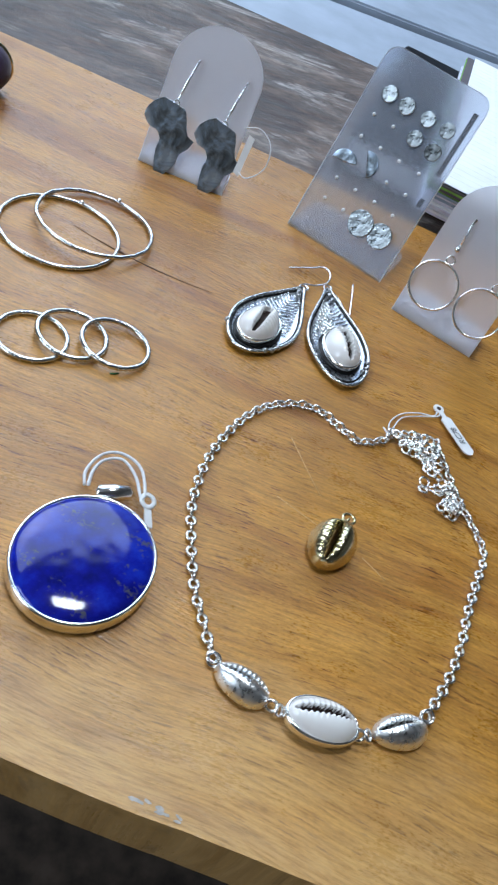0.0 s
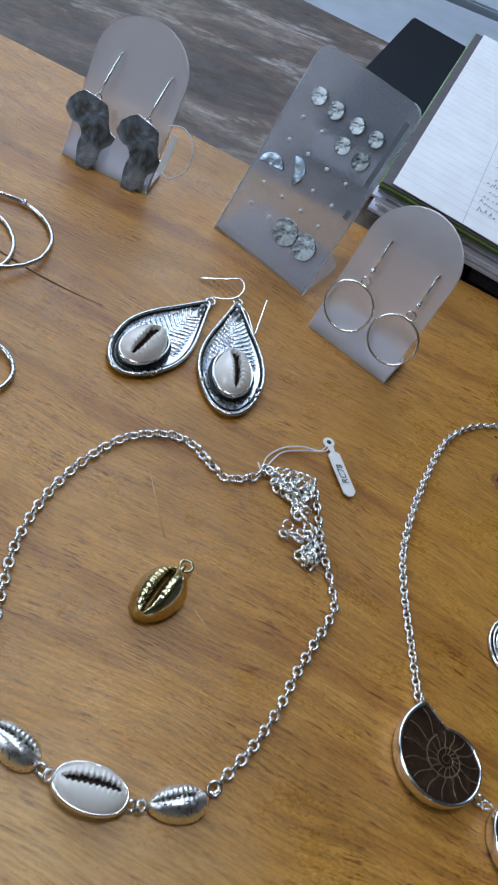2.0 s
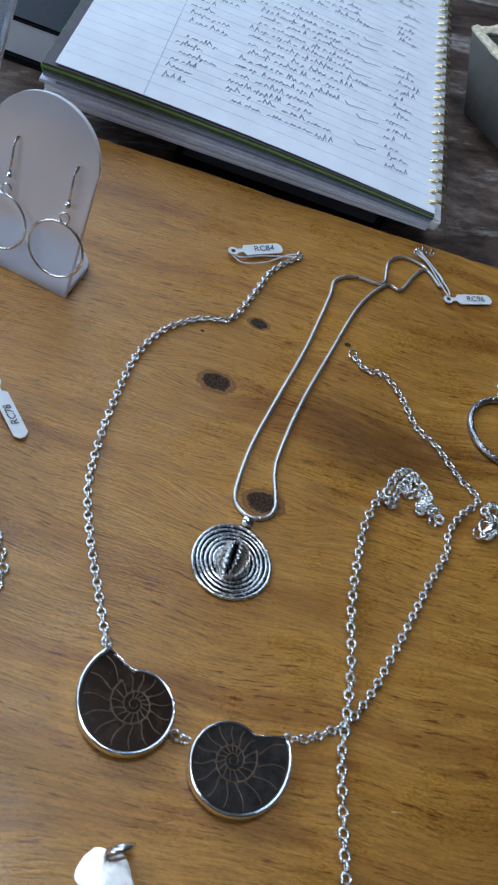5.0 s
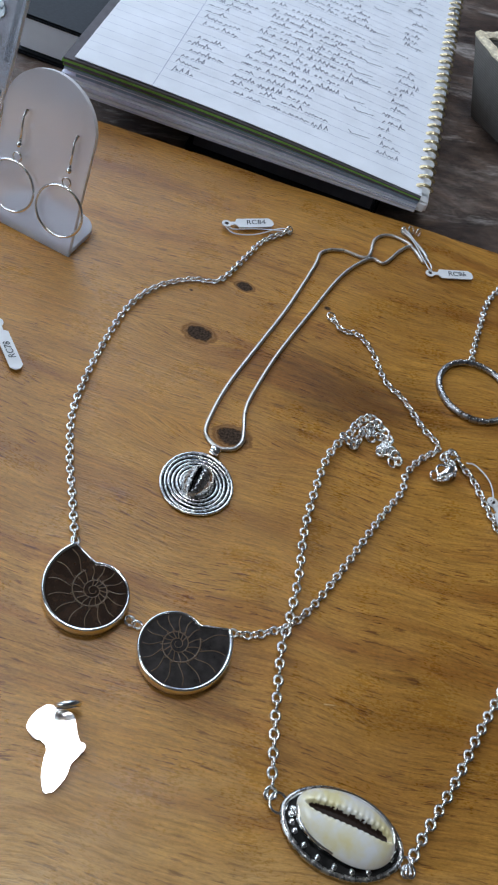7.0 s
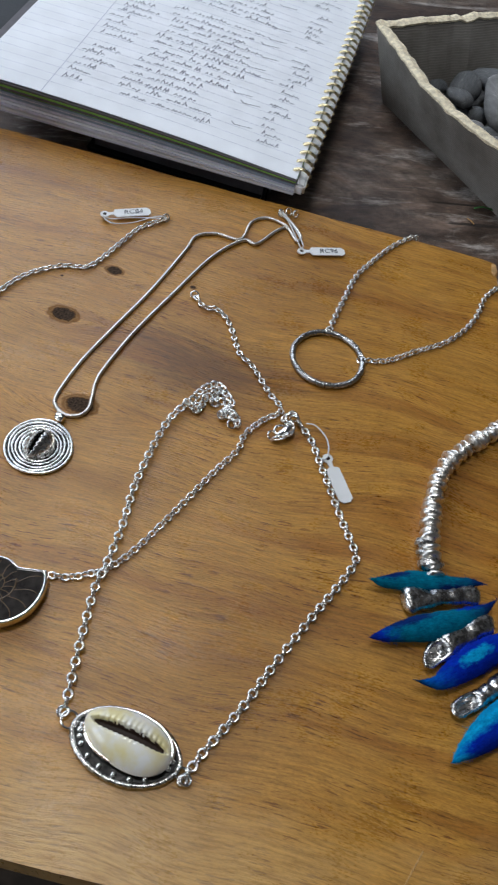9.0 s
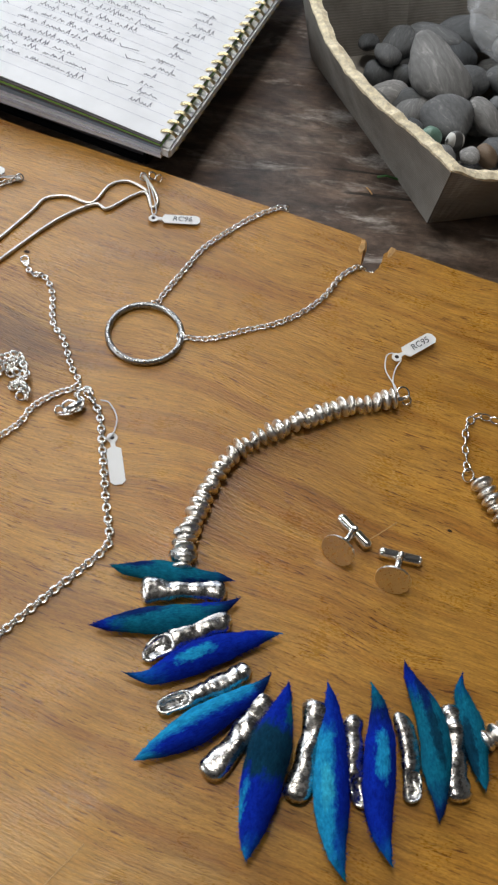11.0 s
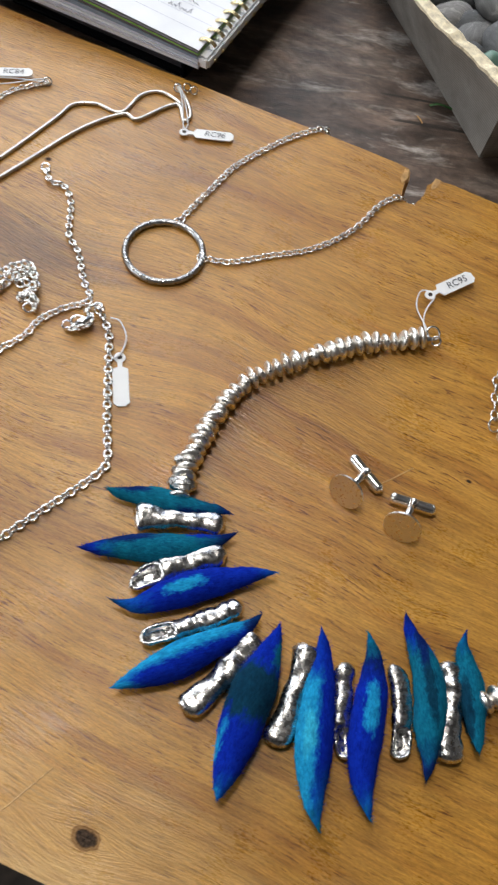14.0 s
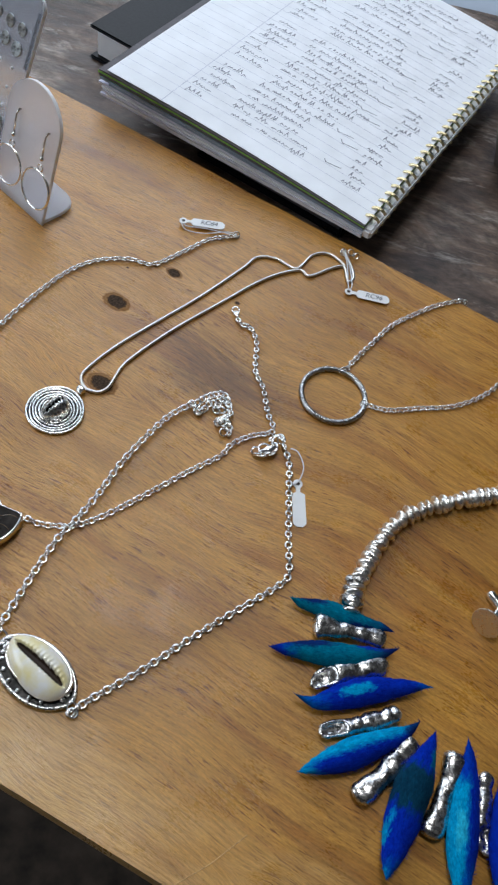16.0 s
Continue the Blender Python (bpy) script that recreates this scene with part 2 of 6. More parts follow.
def felt(name, run, half, spots):
    """Wool felt: colours run along the spindle, half lies over its one side, spots over all; fibres mingle."""
    m = material(name, rough=0.95)
    bsdf(m).inputs["Specular IOR Level"].default_value = 0.08
    bsdf(m).inputs["Sheen Weight"].default_value = 0.0
    tc, sep = node(m, "TexCoord"), node(m, "SeparateXYZ")
    link(m, tc.outputs["Object"], sep.inputs[0])
    n = calc(m, "SUBTRACT", noise_tex(m, coords(m, (170, 380, 380)), 1.0, 6, 0.72), 0.5)
    n2 = calc(m, "SUBTRACT", noise_tex(m, coords(m, (260, 520, 520)), 1.3, 5, 0.75), 0.5)
    x = calc(m, "ADD", calc(m, "ADD", calc(m, "MULTIPLY", sep.outputs["X"], 1 / 0.06), 0.5), calc(m, "MULTIPLY", n, 0.32))
    y = calc(m, "ADD", calc(m, "MULTIPLY", sep.outputs["Y"], 1 / 0.012), calc(m, "MULTIPLY", n2, 0.5))
    col = ramp(m, x, run)
    if half:
        colour, edge, sign = half
        col = mix(m, ramp(m, calc(m, "ADD", calc(m, "MULTIPLY", y, sign), 0.5), [(edge - 0.08, (0, 0, 0)), (edge + 0.10, (0.95, 0.95, 0.95))]), col, colour)
    for sx, sy, rx, ry, colour in spots:
        u = calc(m, "POWER", calc(m, "DIVIDE", calc(m, "SUBTRACT", x, sx), rx), 2.0)
        w = calc(m, "POWER", calc(m, "DIVIDE", calc(m, "SUBTRACT", y, sy), ry), 2.0)
        col = mix(m, ramp(m, calc(m, "ADD", u, w), [(0.30, (0.95, 0.95, 0.95)), (1.6, (0, 0, 0))]), col, colour)
    fib = noise_tex(m, coords(m, (420, 1300, 1300)), 1.3, 5, 0.75)
    clump = noise_tex(m, coords(m, (260, 330, 330)), 1.5, 4, 0.7)
    col = mix(m, 0.6, col, ramp(m, clump, [(0.34, (0.45, 0.50, 0.58)), (0.66, (1.35, 1.3, 1.2))]), "MULTIPLY")
    col = mix(m, 0.6, col, ramp(m, fib, [(0.32, (0.34, 0.38, 0.44)), (0.68, (1.55, 1.45, 1.35))]), "MULTIPLY")
    link(m, col, bsdf(m).inputs["Base Color"])
    bump(m, mix(m, 0.5, fib, clump), 0.9, 0.0009)
    return m


def lapis_stone():
    m = material("polished_lapis", rough=0.1)
    vec = coords(m)
    n = noise_tex(m, vec, 90, 5, 0.6)
    fine = noise_tex(m, vec, 800, 4)
    col = ramp(m, n, [(0.32, (0.004, 0.005, 0.08)), (0.5, (0.008, 0.010, 0.24)), (0.66, (0.014, 0.03, 0.40))])
    cluster = noise_tex(m, coords(m, (1, 0.45, 1), 0.6), 150, 4, 0.7, 0.6)
    specks = ramp(m, calc(m, "ADD", calc(m, "MULTIPLY", fine, 0.5), calc(m, "MULTIPLY", cluster, 0.75)), [(0.70, (0, 0, 0)), (0.79, (0.75, 0.75, 0.75))])
    col = mix(m, specks, col, (0.10, 0.10, 0.07))
    link(m, col, bsdf(m).inputs["Base Color"])
    bump(m, noise_tex(m, vec, 60, 2), 0.35, 0.0012)
    return m


def shell_white(tint):
    m = material("cowrie_shell", rough=0.22)
    n = noise_tex(m, coords(m), 110, 3)
    link(m, ramp(m, n, [(0.35, tint), (0.6, (0.84, 0.83, 0.79))]), bsdf(m).inputs["Base Color"])
    bsdf(m).inputs["Coat Weight"].default_value = 0.4
    bsdf(m).inputs["Subsurface Weight"].default_value = 0.0
    return m


def tarnish_sky_plate():
    """Gently beaten plate with dark clouds; its steel blue paints in sky reflections."""
    m = material("tarnished_silver_sky_tint", rough=0.34, metal=1.0)
    clouds = noise_tex(m, coords(m), 95, 4, 0.6, 0.6)
    link(m, ramp(m, clouds, [(0.34, (0.11, 0.12, 0.13)), (0.46, (0.32, 0.37, 0.42)), (0.56, (0.55, 0.66, 0.80)), (0.66, (0.78, 0.88, 0.98))]), bsdf(m).inputs["Base Color"])
    bump(m, noise_tex(m, coords(m), 230, 2, 0.4), 0.55, 0.0011)
    return m


PINE, OLD = pine(), old_wood()
SILVER = metal("polished_silver", (0.92, 0.91, 0.89), 0.17)
CHAIN = metal("chain_silver", (0.88, 0.87, 0.84), 0.22)
STAMPED = metal("stamped_silver", (0.62, 0.64, 0.68), 0.26, 0.25, 160)
SNAKE = metal("satin_silver_chain", (0.70, 0.67, 0.62), 0.34)
HAMMERED = metal("hammered_silver", (0.66, 0.66, 0.64), 0.2, 0.5, 420)
CAST = metal("cast_silver", (0.80, 0.785, 0.77), 0.24, 0.10, 240, (0.36, 0.35, 0.34))
BRIGHTCAST = metal("bright_cast_silver", (0.90, 0.90, 0.89), 0.30, 0.06, 240)
BEAD = metal("silver_bead", (0.86, 0.83, 0.79), 0.30, 0.35, 260)
OXIDE = metal("oxidised_silver", (0.035, 0.034, 0.033), 0.40, 0.2, 300, (0.018, 0.018, 0.018))
ANTIQUE = metal("antique_silver", (0.66, 0.65, 0.63), 0.24, 0.25, 420, (0.40, 0.39, 0.38))
BRASS = metal("gold_bronze", (0.68, 0.61, 0.38), 0.16, 0.06, 250, (0.50, 0.43, 0.22))
BRASS_SHADE = metal("bronze_slit_shade", (0.26, 0.19, 0.085), 0.35)
GOLDWIRE = metal("gold_wire", (0.78, 0.66, 0.40), 0.28)
TARNISH_SKY = tarnish_sky_plate()
STUD = metal("textured_stud_silver", (0.40, 0.43, 0.44), 0.3, 0.5, 520, (0.12, 0.13, 0.135))
DARKSILVER = metal("darkened_silver", (0.40, 0.40, 0.41), 0.28, 0.4, 500)
ROSE = metal("brushed_silver_disc", (0.86, 0.83, 0.79), 0.3)
LAPIS = lapis_stone()
SHELL = shell_white((0.80, 0.71, 0.38))
SHELL_COOL = shell_white((0.80, 0.765, 0.74))
GLASS_GREEN = plain("green_tumbled_glass", (0.17, 0.30, 0.24), 0.4, 0.2, 200)
SLIT = plain("shell_aperture", (0.03, 0.014, 0.008), 0.6)
AMMO = plain("ammonite_brown", (0.030, 0.017, 0.010), 0.12, 0.5, 260, 0.0, Coat_Weight=0.5)
AMMO_GREY = plain("ammonite_grey_brown", (0.035, 0.030, 0.027), 0.12, 0.4, 260, 0.0, Coat_Weight=0.5)
SUTURE = plain("ammonite_sutures", (0.115, 0.075, 0.042), 0.25, 0.3)
CARD = plain("white_plastic_tag", (0.80, 0.80, 0.80), 0.4, 0.03)
THREAD = plain("white_thread", (0.74, 0.74, 0.76), 0.9, 0.1, 900)
INK = plain("black_ink", (0.02, 0.02, 0.03), 0.5)
PENCIL = plain("grey_ink", (0.25, 0.26, 0.32), 0.6, 0.4, 200)
RULE = plain("pale_ruling", (0.60, 0.62, 0.72), 0.8)
PAPER = plain("white_paper", (0.89, 0.91, 0.95), 0.85, 0.04, 60, 0.15)
PAPER_LILAC = plain("lilac_grey_paper", (0.70, 0.71, 0.82), 0.8, 0.12, 200)
PAPER_GREEN = plain("green_paper", (0.22, 0.46, 0.07), 0.8, 0.15, 200)
PAPER_BLUE = plain("slate_blue_card", (0.28, 0.36, 0.48), 0.7, 0.15, 200)
PAPER_DARK_SHADE = plain("dark_grey_card_and_shade", (0.10, 0.09, 0.10), 0.7, 0.15, 200)
BLACK = plain("black_book_cover", (0.010, 0.011, 0.013), 0.28, 0.3, 500, 0.06, Specular_IOR_Level=0.07)
def ribbed_card():
    m = material("grey_ribbed_card", rough=0.9)
    soft = noise_tex(m, coords(m), 40, 5, 0.6)
    ribs = node(m, "TexWave", wave_type="BANDS", bands_direction="Z")
    ribs.inputs["Scale"].default_value, ribs.inputs["Distortion"].default_value, ribs.inputs["Detail"].default_value = 210, 1.2, 2
    link(m, coords(m), ribs.inputs["Vector"])
    base = ramp(m, soft, [(0.3, (0.21, 0.195, 0.175)), (0.5, (0.29, 0.27, 0.245)), (0.72, (0.37, 0.35, 0.32))])
    base = mix(m, 0.45, base, ramp(m, ribs.outputs["Fac"], [(0.2, (0.66, 0.65, 0.63)), (0.7, (1.08, 1.07, 1.06))]), "MULTIPLY")
    link(m, base, bsdf(m).inputs["Base Color"])
    bump(m, ribs.outputs["Fac"], 0.35, 0.0006)
    return m


BOXGREY = ribbed_card()
BOXRAW = plain("torn_raw_card", (0.80, 0.69, 0.50), 0.95, 0.28, 420, 0.9)
GREENLEAF = plain("green_strip", (0.03, 0.12, 0.02), 0.6, 0.3)
PURPLE = plain("purple_velvet", (0.03, 0.012, 0.055), 0.9, 0.4, 300, 0.5, Sheen_Weight=0.4)
CRACK = plain("dark_crack", (0.085, 0.042, 0.018), 0.9)
SCRATCHED = plain("scratched_pine", (0.58, 0.36, 0.15), 0.8, 0.3, 900)
RAWWOOD = plain("raw_broken_wood", (0.48, 0.28, 0.11), 0.9, 0.35, 300, 0.8)
PALE = plain("pale_blue_painted_wood", (0.37, 0.42, 0.50), 0.55, 0.12, 25, 0.2)
FLOORWOOD = plain("dark_floor_wood", (0.075, 0.054, 0.040), 0.75, 0.6, 30, 0.5)
WALLPAINT = plain("warm_grey_plaster", (0.20, 0.19, 0.18), 0.9, 0.06, 8)
SCUFF_GLEAM = plain("grey_scuff_gleam", (0.44, 0.41, 0.38), 0.95, 0.3, 600, 0.8)


def acrylic(name, colour, rough, trans):
    m = material(name, colour, rough)
    bsdf(m).inputs["Transmission Weight"].default_value = trans
    bsdf(m).inputs["IOR"].default_value = 1.3
    n = noise_tex(m, coords(m), 140, 3)
    link(m, ramp(m, n, [(0.3, (rough * 0.9,) * 3), (0.7, (rough * 1.1,) * 3)]), bsdf(m).inputs["Roughness"])
    return m


FROST = acrylic("frosted_acrylic", (0.93, 0.93, 0.98), 0.36, 0.66)
# paler copy for the cut edges: the light they gather is painted in
EDGE_LIT = acrylic("lit_acrylic_edge", (0.95, 0.96, 0.99), 0.35, 0.15)
CLEARISH = acrylic("cloudy_clear_acrylic", (0.72, 0.77, 0.87), 0.22, 0.84)

CLEARFOOT = material("clear_acrylic_foot", (0.80, 0.83, 0.90), 0.25, Alpha=0.14)


def pebble_stone():
    m = material("river_pebble", rough=0.75)
    info = node(m, "ObjectInfo")
    base = ramp(m, info.outputs["Random"], [(0.0, (0.055, 0.06, 0.066)), (0.3, (0.15, 0.155, 0.16)), (0.55, (0.10, 0.105, 0.11)), (0.8, (0.38, 0.37, 0.36)), (0.95, (0.07, 0.075, 0.08)), (1.0, (0.28, 0.18, 0.09))])
    base = mix(m, 0.75, base, ramp(m, noise_tex(m, coords(m, (1, 2.5, 1)), 1.6, 6, 0.7, 0.8), [(0.35, (0.55, 0.55, 0.55)), (0.55, (1.0, 1.0, 1.0)), (0.68, (1.9, 1.85, 1.8))]), "MULTIPLY")
    link(m, base, bsdf(m).inputs["Base Color"])
    bump(m, noise_tex(m, coords(m), 900, 3), 0.3, 0.0004)
    return m


PEBBLE = pebble_stone()


def banded_stone():
    """Dark stone crossed by one white quartz band."""
    m = material("banded_stone", rough=0.5)
    place = node(m, "TexCoord").outputs["Object"]
    band = node(m, "TexWave", wave_type="BANDS", bands_direction="X")
    band.inputs["Scale"].default_value, band.inputs["Distortion"].default_value, band.inputs["Detail"].default_value = 0.22, 1.6, 3
    link(m, place, band.inputs["Vector"])
    link(m, ramp(m, band.outputs["Fac"], [(0.70, (0.10, 0.10, 0.10)), (0.80, (0.78, 0.77, 0.74))]), bsdf(m).inputs["Base Color"])
    return m


BANDED = banded_stone()
BROWNSTONE = plain("rusty_brown_stone", (0.19, 0.13, 0.085), 0.55, 0.4, 140, 0.2)


def poly_bag():
    m = material("clear_plastic_bag", (0.90, 0.92, 0.95), 0.12)
    b = bsdf(m)
    b.inputs["Alpha"].default_value, b.inputs["Specular IOR Level"].default_value = 0.22, 1.0
    bump(m, noise_tex(m, coords(m), 130, 4, 0.6, 1.5), 0.9, 0.004)
    return m


BAG = poly_bag()


# ---- building helpers ----
def mesh_object(name, bm, mat, smooth=True):
    me = bpy.data.meshes.new(name)
    bm.to_mesh(me)
    bm.free()
    for x in mat if isinstance(mat, (list, tuple)) else [mat]:
        me.materials.append(x)
    if smooth:
        me.shade_smooth()
    return new(name, me)


def part(name, bm, mat, parent, label="", m=None, smooth=True):
    ob = mesh_object(name, bm, mat, smooth)
    ob.parent = parent
    if m is not None:
        ob.matrix_basis = m
    return tagged(ob, label)


def thing(name, label, category, m=None, group="", kind=""):
    ob = new(name)
    ob.empty_display_size = 0.01
    if m is not None:
        ob.matrix_basis = m
    return tagged(ob, label, category, group, kind)


def shared(name, me, parent, m):
    ob = new(name, me)
    ob.parent = parent
    ob.matrix_basis = m
    return ob


def as_mesh(name, bm, mat, smooth=True):
    me = bpy.data.meshes.new(name)
    bm.to_mesh(me)
    bm.free()
    me.materials.append(mat)
    if smooth:
        me.shade_smooth()
    return me


def spline(points, step):
    """Even points along a smooth line through the given ones."""
    p = [Vector(q) if len(q) == 3 else Vector((*q, 0.0)) for q in points]
    p = [2 * p[0] - p[1], *p, 2 * p[-1] - p[-2]]
    fine = []
    for a, b, c, d in zip(p, p[1:], p[2:], p[3:]):
        for k in range(24):
            t = k / 24
            fine.append(0.5 * (2 * b + (c - a) * t + (2 * a - 5 * b + 4 * c - d) * t * t + (3 * b - a - 3 * c + d) * t ** 3))
    fine.append(p[-2])
    out, left = [fine[0]], step
    for a, b in zip(fine, fine[1:]):
        d = (b - a).length
        pos = 0.0
        while d - pos >= left:
            pos += left
            out.append(a.lerp(b, pos / d))
            left = step
        left -= d - pos
    return out


def mm(*pairs, z=0.0):
    """Points given in tenths of a millimetre."""
    return [(x * 1e-4, y * 1e-4, z) for x, y in pairs]


def tube(bm, pts, r, segs=8, closed=False, flat=1.0):
    pts = [Vector(p) for p in pts]
    n = len(pts)
    up = Vector((0, 0, 1))
    rings = []
    for i, p in enumerate(pts):
        a = pts[i - 1] if i or closed else p
        b = pts[(i + 1) % n] if i < n - 1 or closed else p
        t = (b - a).normalized()
        side = t.cross(up)
        if side.length < 0.05:
            side = t.cross(Vector((0.3, 1, 0)))
        side.normalize()
        nor = side.cross(t)
        rr = r(i / max(1, n - 1)) if callable(r) else r
        rings.append([bm.verts.new(p + rr * (side * math.cos(k * math.tau / segs) + nor * flat * math.sin(k * math.tau / segs))) for k in range(segs)])
    for i in range(n if closed else n - 1):
        a, b = rings[i], rings[(i + 1) % n]
        for k in range(segs):
            bm.faces.new((a[k], a[(k + 1) % segs], b[(k + 1) % segs], b[k]))
    if not closed:
        bm.faces.new(rings[0][::-1])
        bm.faces.new(rings[-1])
    return bm


def circle(cx, cy, z, r, n=32, ry=None, turn=0.0):
    ry = ry or r
    c, s = math.cos(turn), math.sin(turn)
    return [Vector((cx + r * math.cos(a) * c - ry * math.sin(a) * s, cy + r * math.cos(a) * s + ry * math.sin(a) * c, z)) for a in (math.tau * k / n for k in range(n))]


def slab(bm, outline, z0, z1, bevel=0.0, segs=2):
    """A plate of the outline's shape from z0 up to z1."""
    lo = [bm.verts.new((x, y, z0)) for x, y in outline]
    hi = [bm.verts.new((x, y, z1)) for x, y in outline]
    n = len(lo)
    top = bm.faces.new(hi)
    bot = bm.faces.new(lo[::-1])
    for i in range(n):
        bm.faces.new((lo[i], lo[(i + 1) % n], hi[(i + 1) % n], hi[i]))
    if bevel:
        bmesh.ops.bevel(bm, geom=list({*top.edges, *bot.edges}), offset=bevel, segments=segs, affect="EDGES", clamp_overlap=True)
    return bm


def block(bm, lo, hi, bevel=0.0):
    made = bmesh.ops.create_cube(bm, size=1)
    for v in made["verts"]:
        v.co = Vector([l + (h - l) * (c + 0.5) for l, h, c in zip(lo, hi, v.co)])
    if bevel:
        bmesh.ops.bevel(bm, geom=list({e for v in made["verts"] for e in v.link_edges}), offset=bevel, segments=2, affect="EDGES")
    return bm


def ball(bm, centre, r, u=12, v=8, scale=(1, 1, 1)):
    made = bmesh.ops.create_uvsphere(bm, u_segments=u, v_segments=v, radius=r)
    for w in made["verts"]:
        w.co = Vector([c * s for c, s in zip(w.co, scale)]) + Vector(centre)
    return bm


def along(p, t, roll=0.0):
    """A pose at p with its x axis along t, turned about it by roll degrees."""
    t = Vector(t).normalized()
    y = Vector((0, 0, 1)).cross(t)
    if y.length < 0.02:
        y = Vector((0, 1, 0))
    y.normalize()
    z = t.cross(y)
    return Matrix.Translation(p) @ Matrix((t, y, z)).transposed().to_4x4() @ pose(0, 0, 0, roll, 0, 0)


def link_mesh(name, length, width, wire, mat, n=14, segs=6):
    bm = bmesh.new()
    a, b = length / 2 - wire, width / 2 - wire
    tube(bm, [(a * math.cos(q), b * math.sin(q), 0) for q in (math.tau * k / n for k in range(n))], wire, segs, True)
    return as_mesh(name, bm, mat)


LINK_BIG = link_mesh("chain_link", 0.0043, 0.0039, 0.00054, CHAIN)
LINK_MID = link_mesh("chain_link", 0.0037, 0.0034, 0.00048, CHAIN)
LINK_OVAL = link_mesh("extender_link", 0.0054, 0.0040, 0.00046, SILVER)
RING_JUMP = link_mesh("jump_ring", 0.0046, 0.0046, 0.00045, SILVER, 18, 6)
RING_BIG = link_mesh("jump_ring", 0.0066, 0.0066, 0.0005, SILVER, 20, 6)


def lay_chain(parent, points, me, pitch, z=0.0011, rolls=(5, 78), jitter=9, heap=0.0):
    pts = spline(points, pitch * 1.14)
    for i, p in enumerate(pts):
        t = (pts[min(i + 1, len(pts) - 1)] - pts[max(i - 1, 0)])
        lift = z + heap * random.random() + (0.00035 if i % 2 else 0)
        shared(me.name.split(".")[0], me, parent, along(p + Vector((0, 0, lift)), t, rolls[i % 2] + random.uniform(-jitter, jitter)))


def jump(parent, x, y, z=0.0012, me=None, tilt=20, yaw=0):
    shared("jump_ring", me or RING_JUMP, parent, pose(x, y, z, tilt, 0, yaw))


def price_tag(parent, eye, end, words, string, z=0.0012, flip=False, width=0.0058):
    """A dumb-bell tag: an eye, a neck and a body with clipped corners, its string and what is written on it."""
    e, f = Vector((*eye, 0)), Vector((*end, 0))
    L = (f - e).length
    m = along(Vector((*eye, z)), f - e, 0)
    bm = bmesh.new()
    w, r, c = width / 2, 0.0023, 0.0016
    start = 0.0044
    eye_arc = [(r * math.cos(a), r * math.sin(a)) for a in (radians(28 + 304 * k / 14) for k in range(15))]
    body = [*eye_arc, (start, -0.0009), (start + 0.0012, -w), (L - c, -w), (L, -w + c), (L, w - c), (L - c, w), (start + 0.0012, w), (start, 0.0009)]
    hole = [(0.0010 * math.cos(a), 0.0010 * math.sin(a)) for a in (math.tau * k / 10 for k in range(10))]
    slab(bm, body, 0, 0.0005)
    tag = part("price_tag", bm, CARD, parent, "white plastic price tag", m, False)
    bm = bmesh.new()
    slab(bm, hole, 0.00045, 0.00056)
    part("eyelet", bm, SLIT, tag, "", None, False)
    if words:
        cu = bpy.data.curves.new("writing", "FONT")
        cu.body, cu.size, cu.align_x, cu.align_y, cu.shear = words, width * 0.74, "CENTER", "CENTER", 0.18
        cu.materials.append(INK)
        ob = new("writing", cu)
        ob.parent = tag
        ob.matrix_basis = pose((start + L) / 2 + 0.0005, 0, 0.00075, 0, 0, 180 if flip else 0)
        tagged(ob, "stock code in black ink")
    bm = bmesh.new()
    tube(bm, spline(string, 0.0012), 0.00033, 5)
    part("string", bm, THREAD, parent, "white cotton string")
    return tag


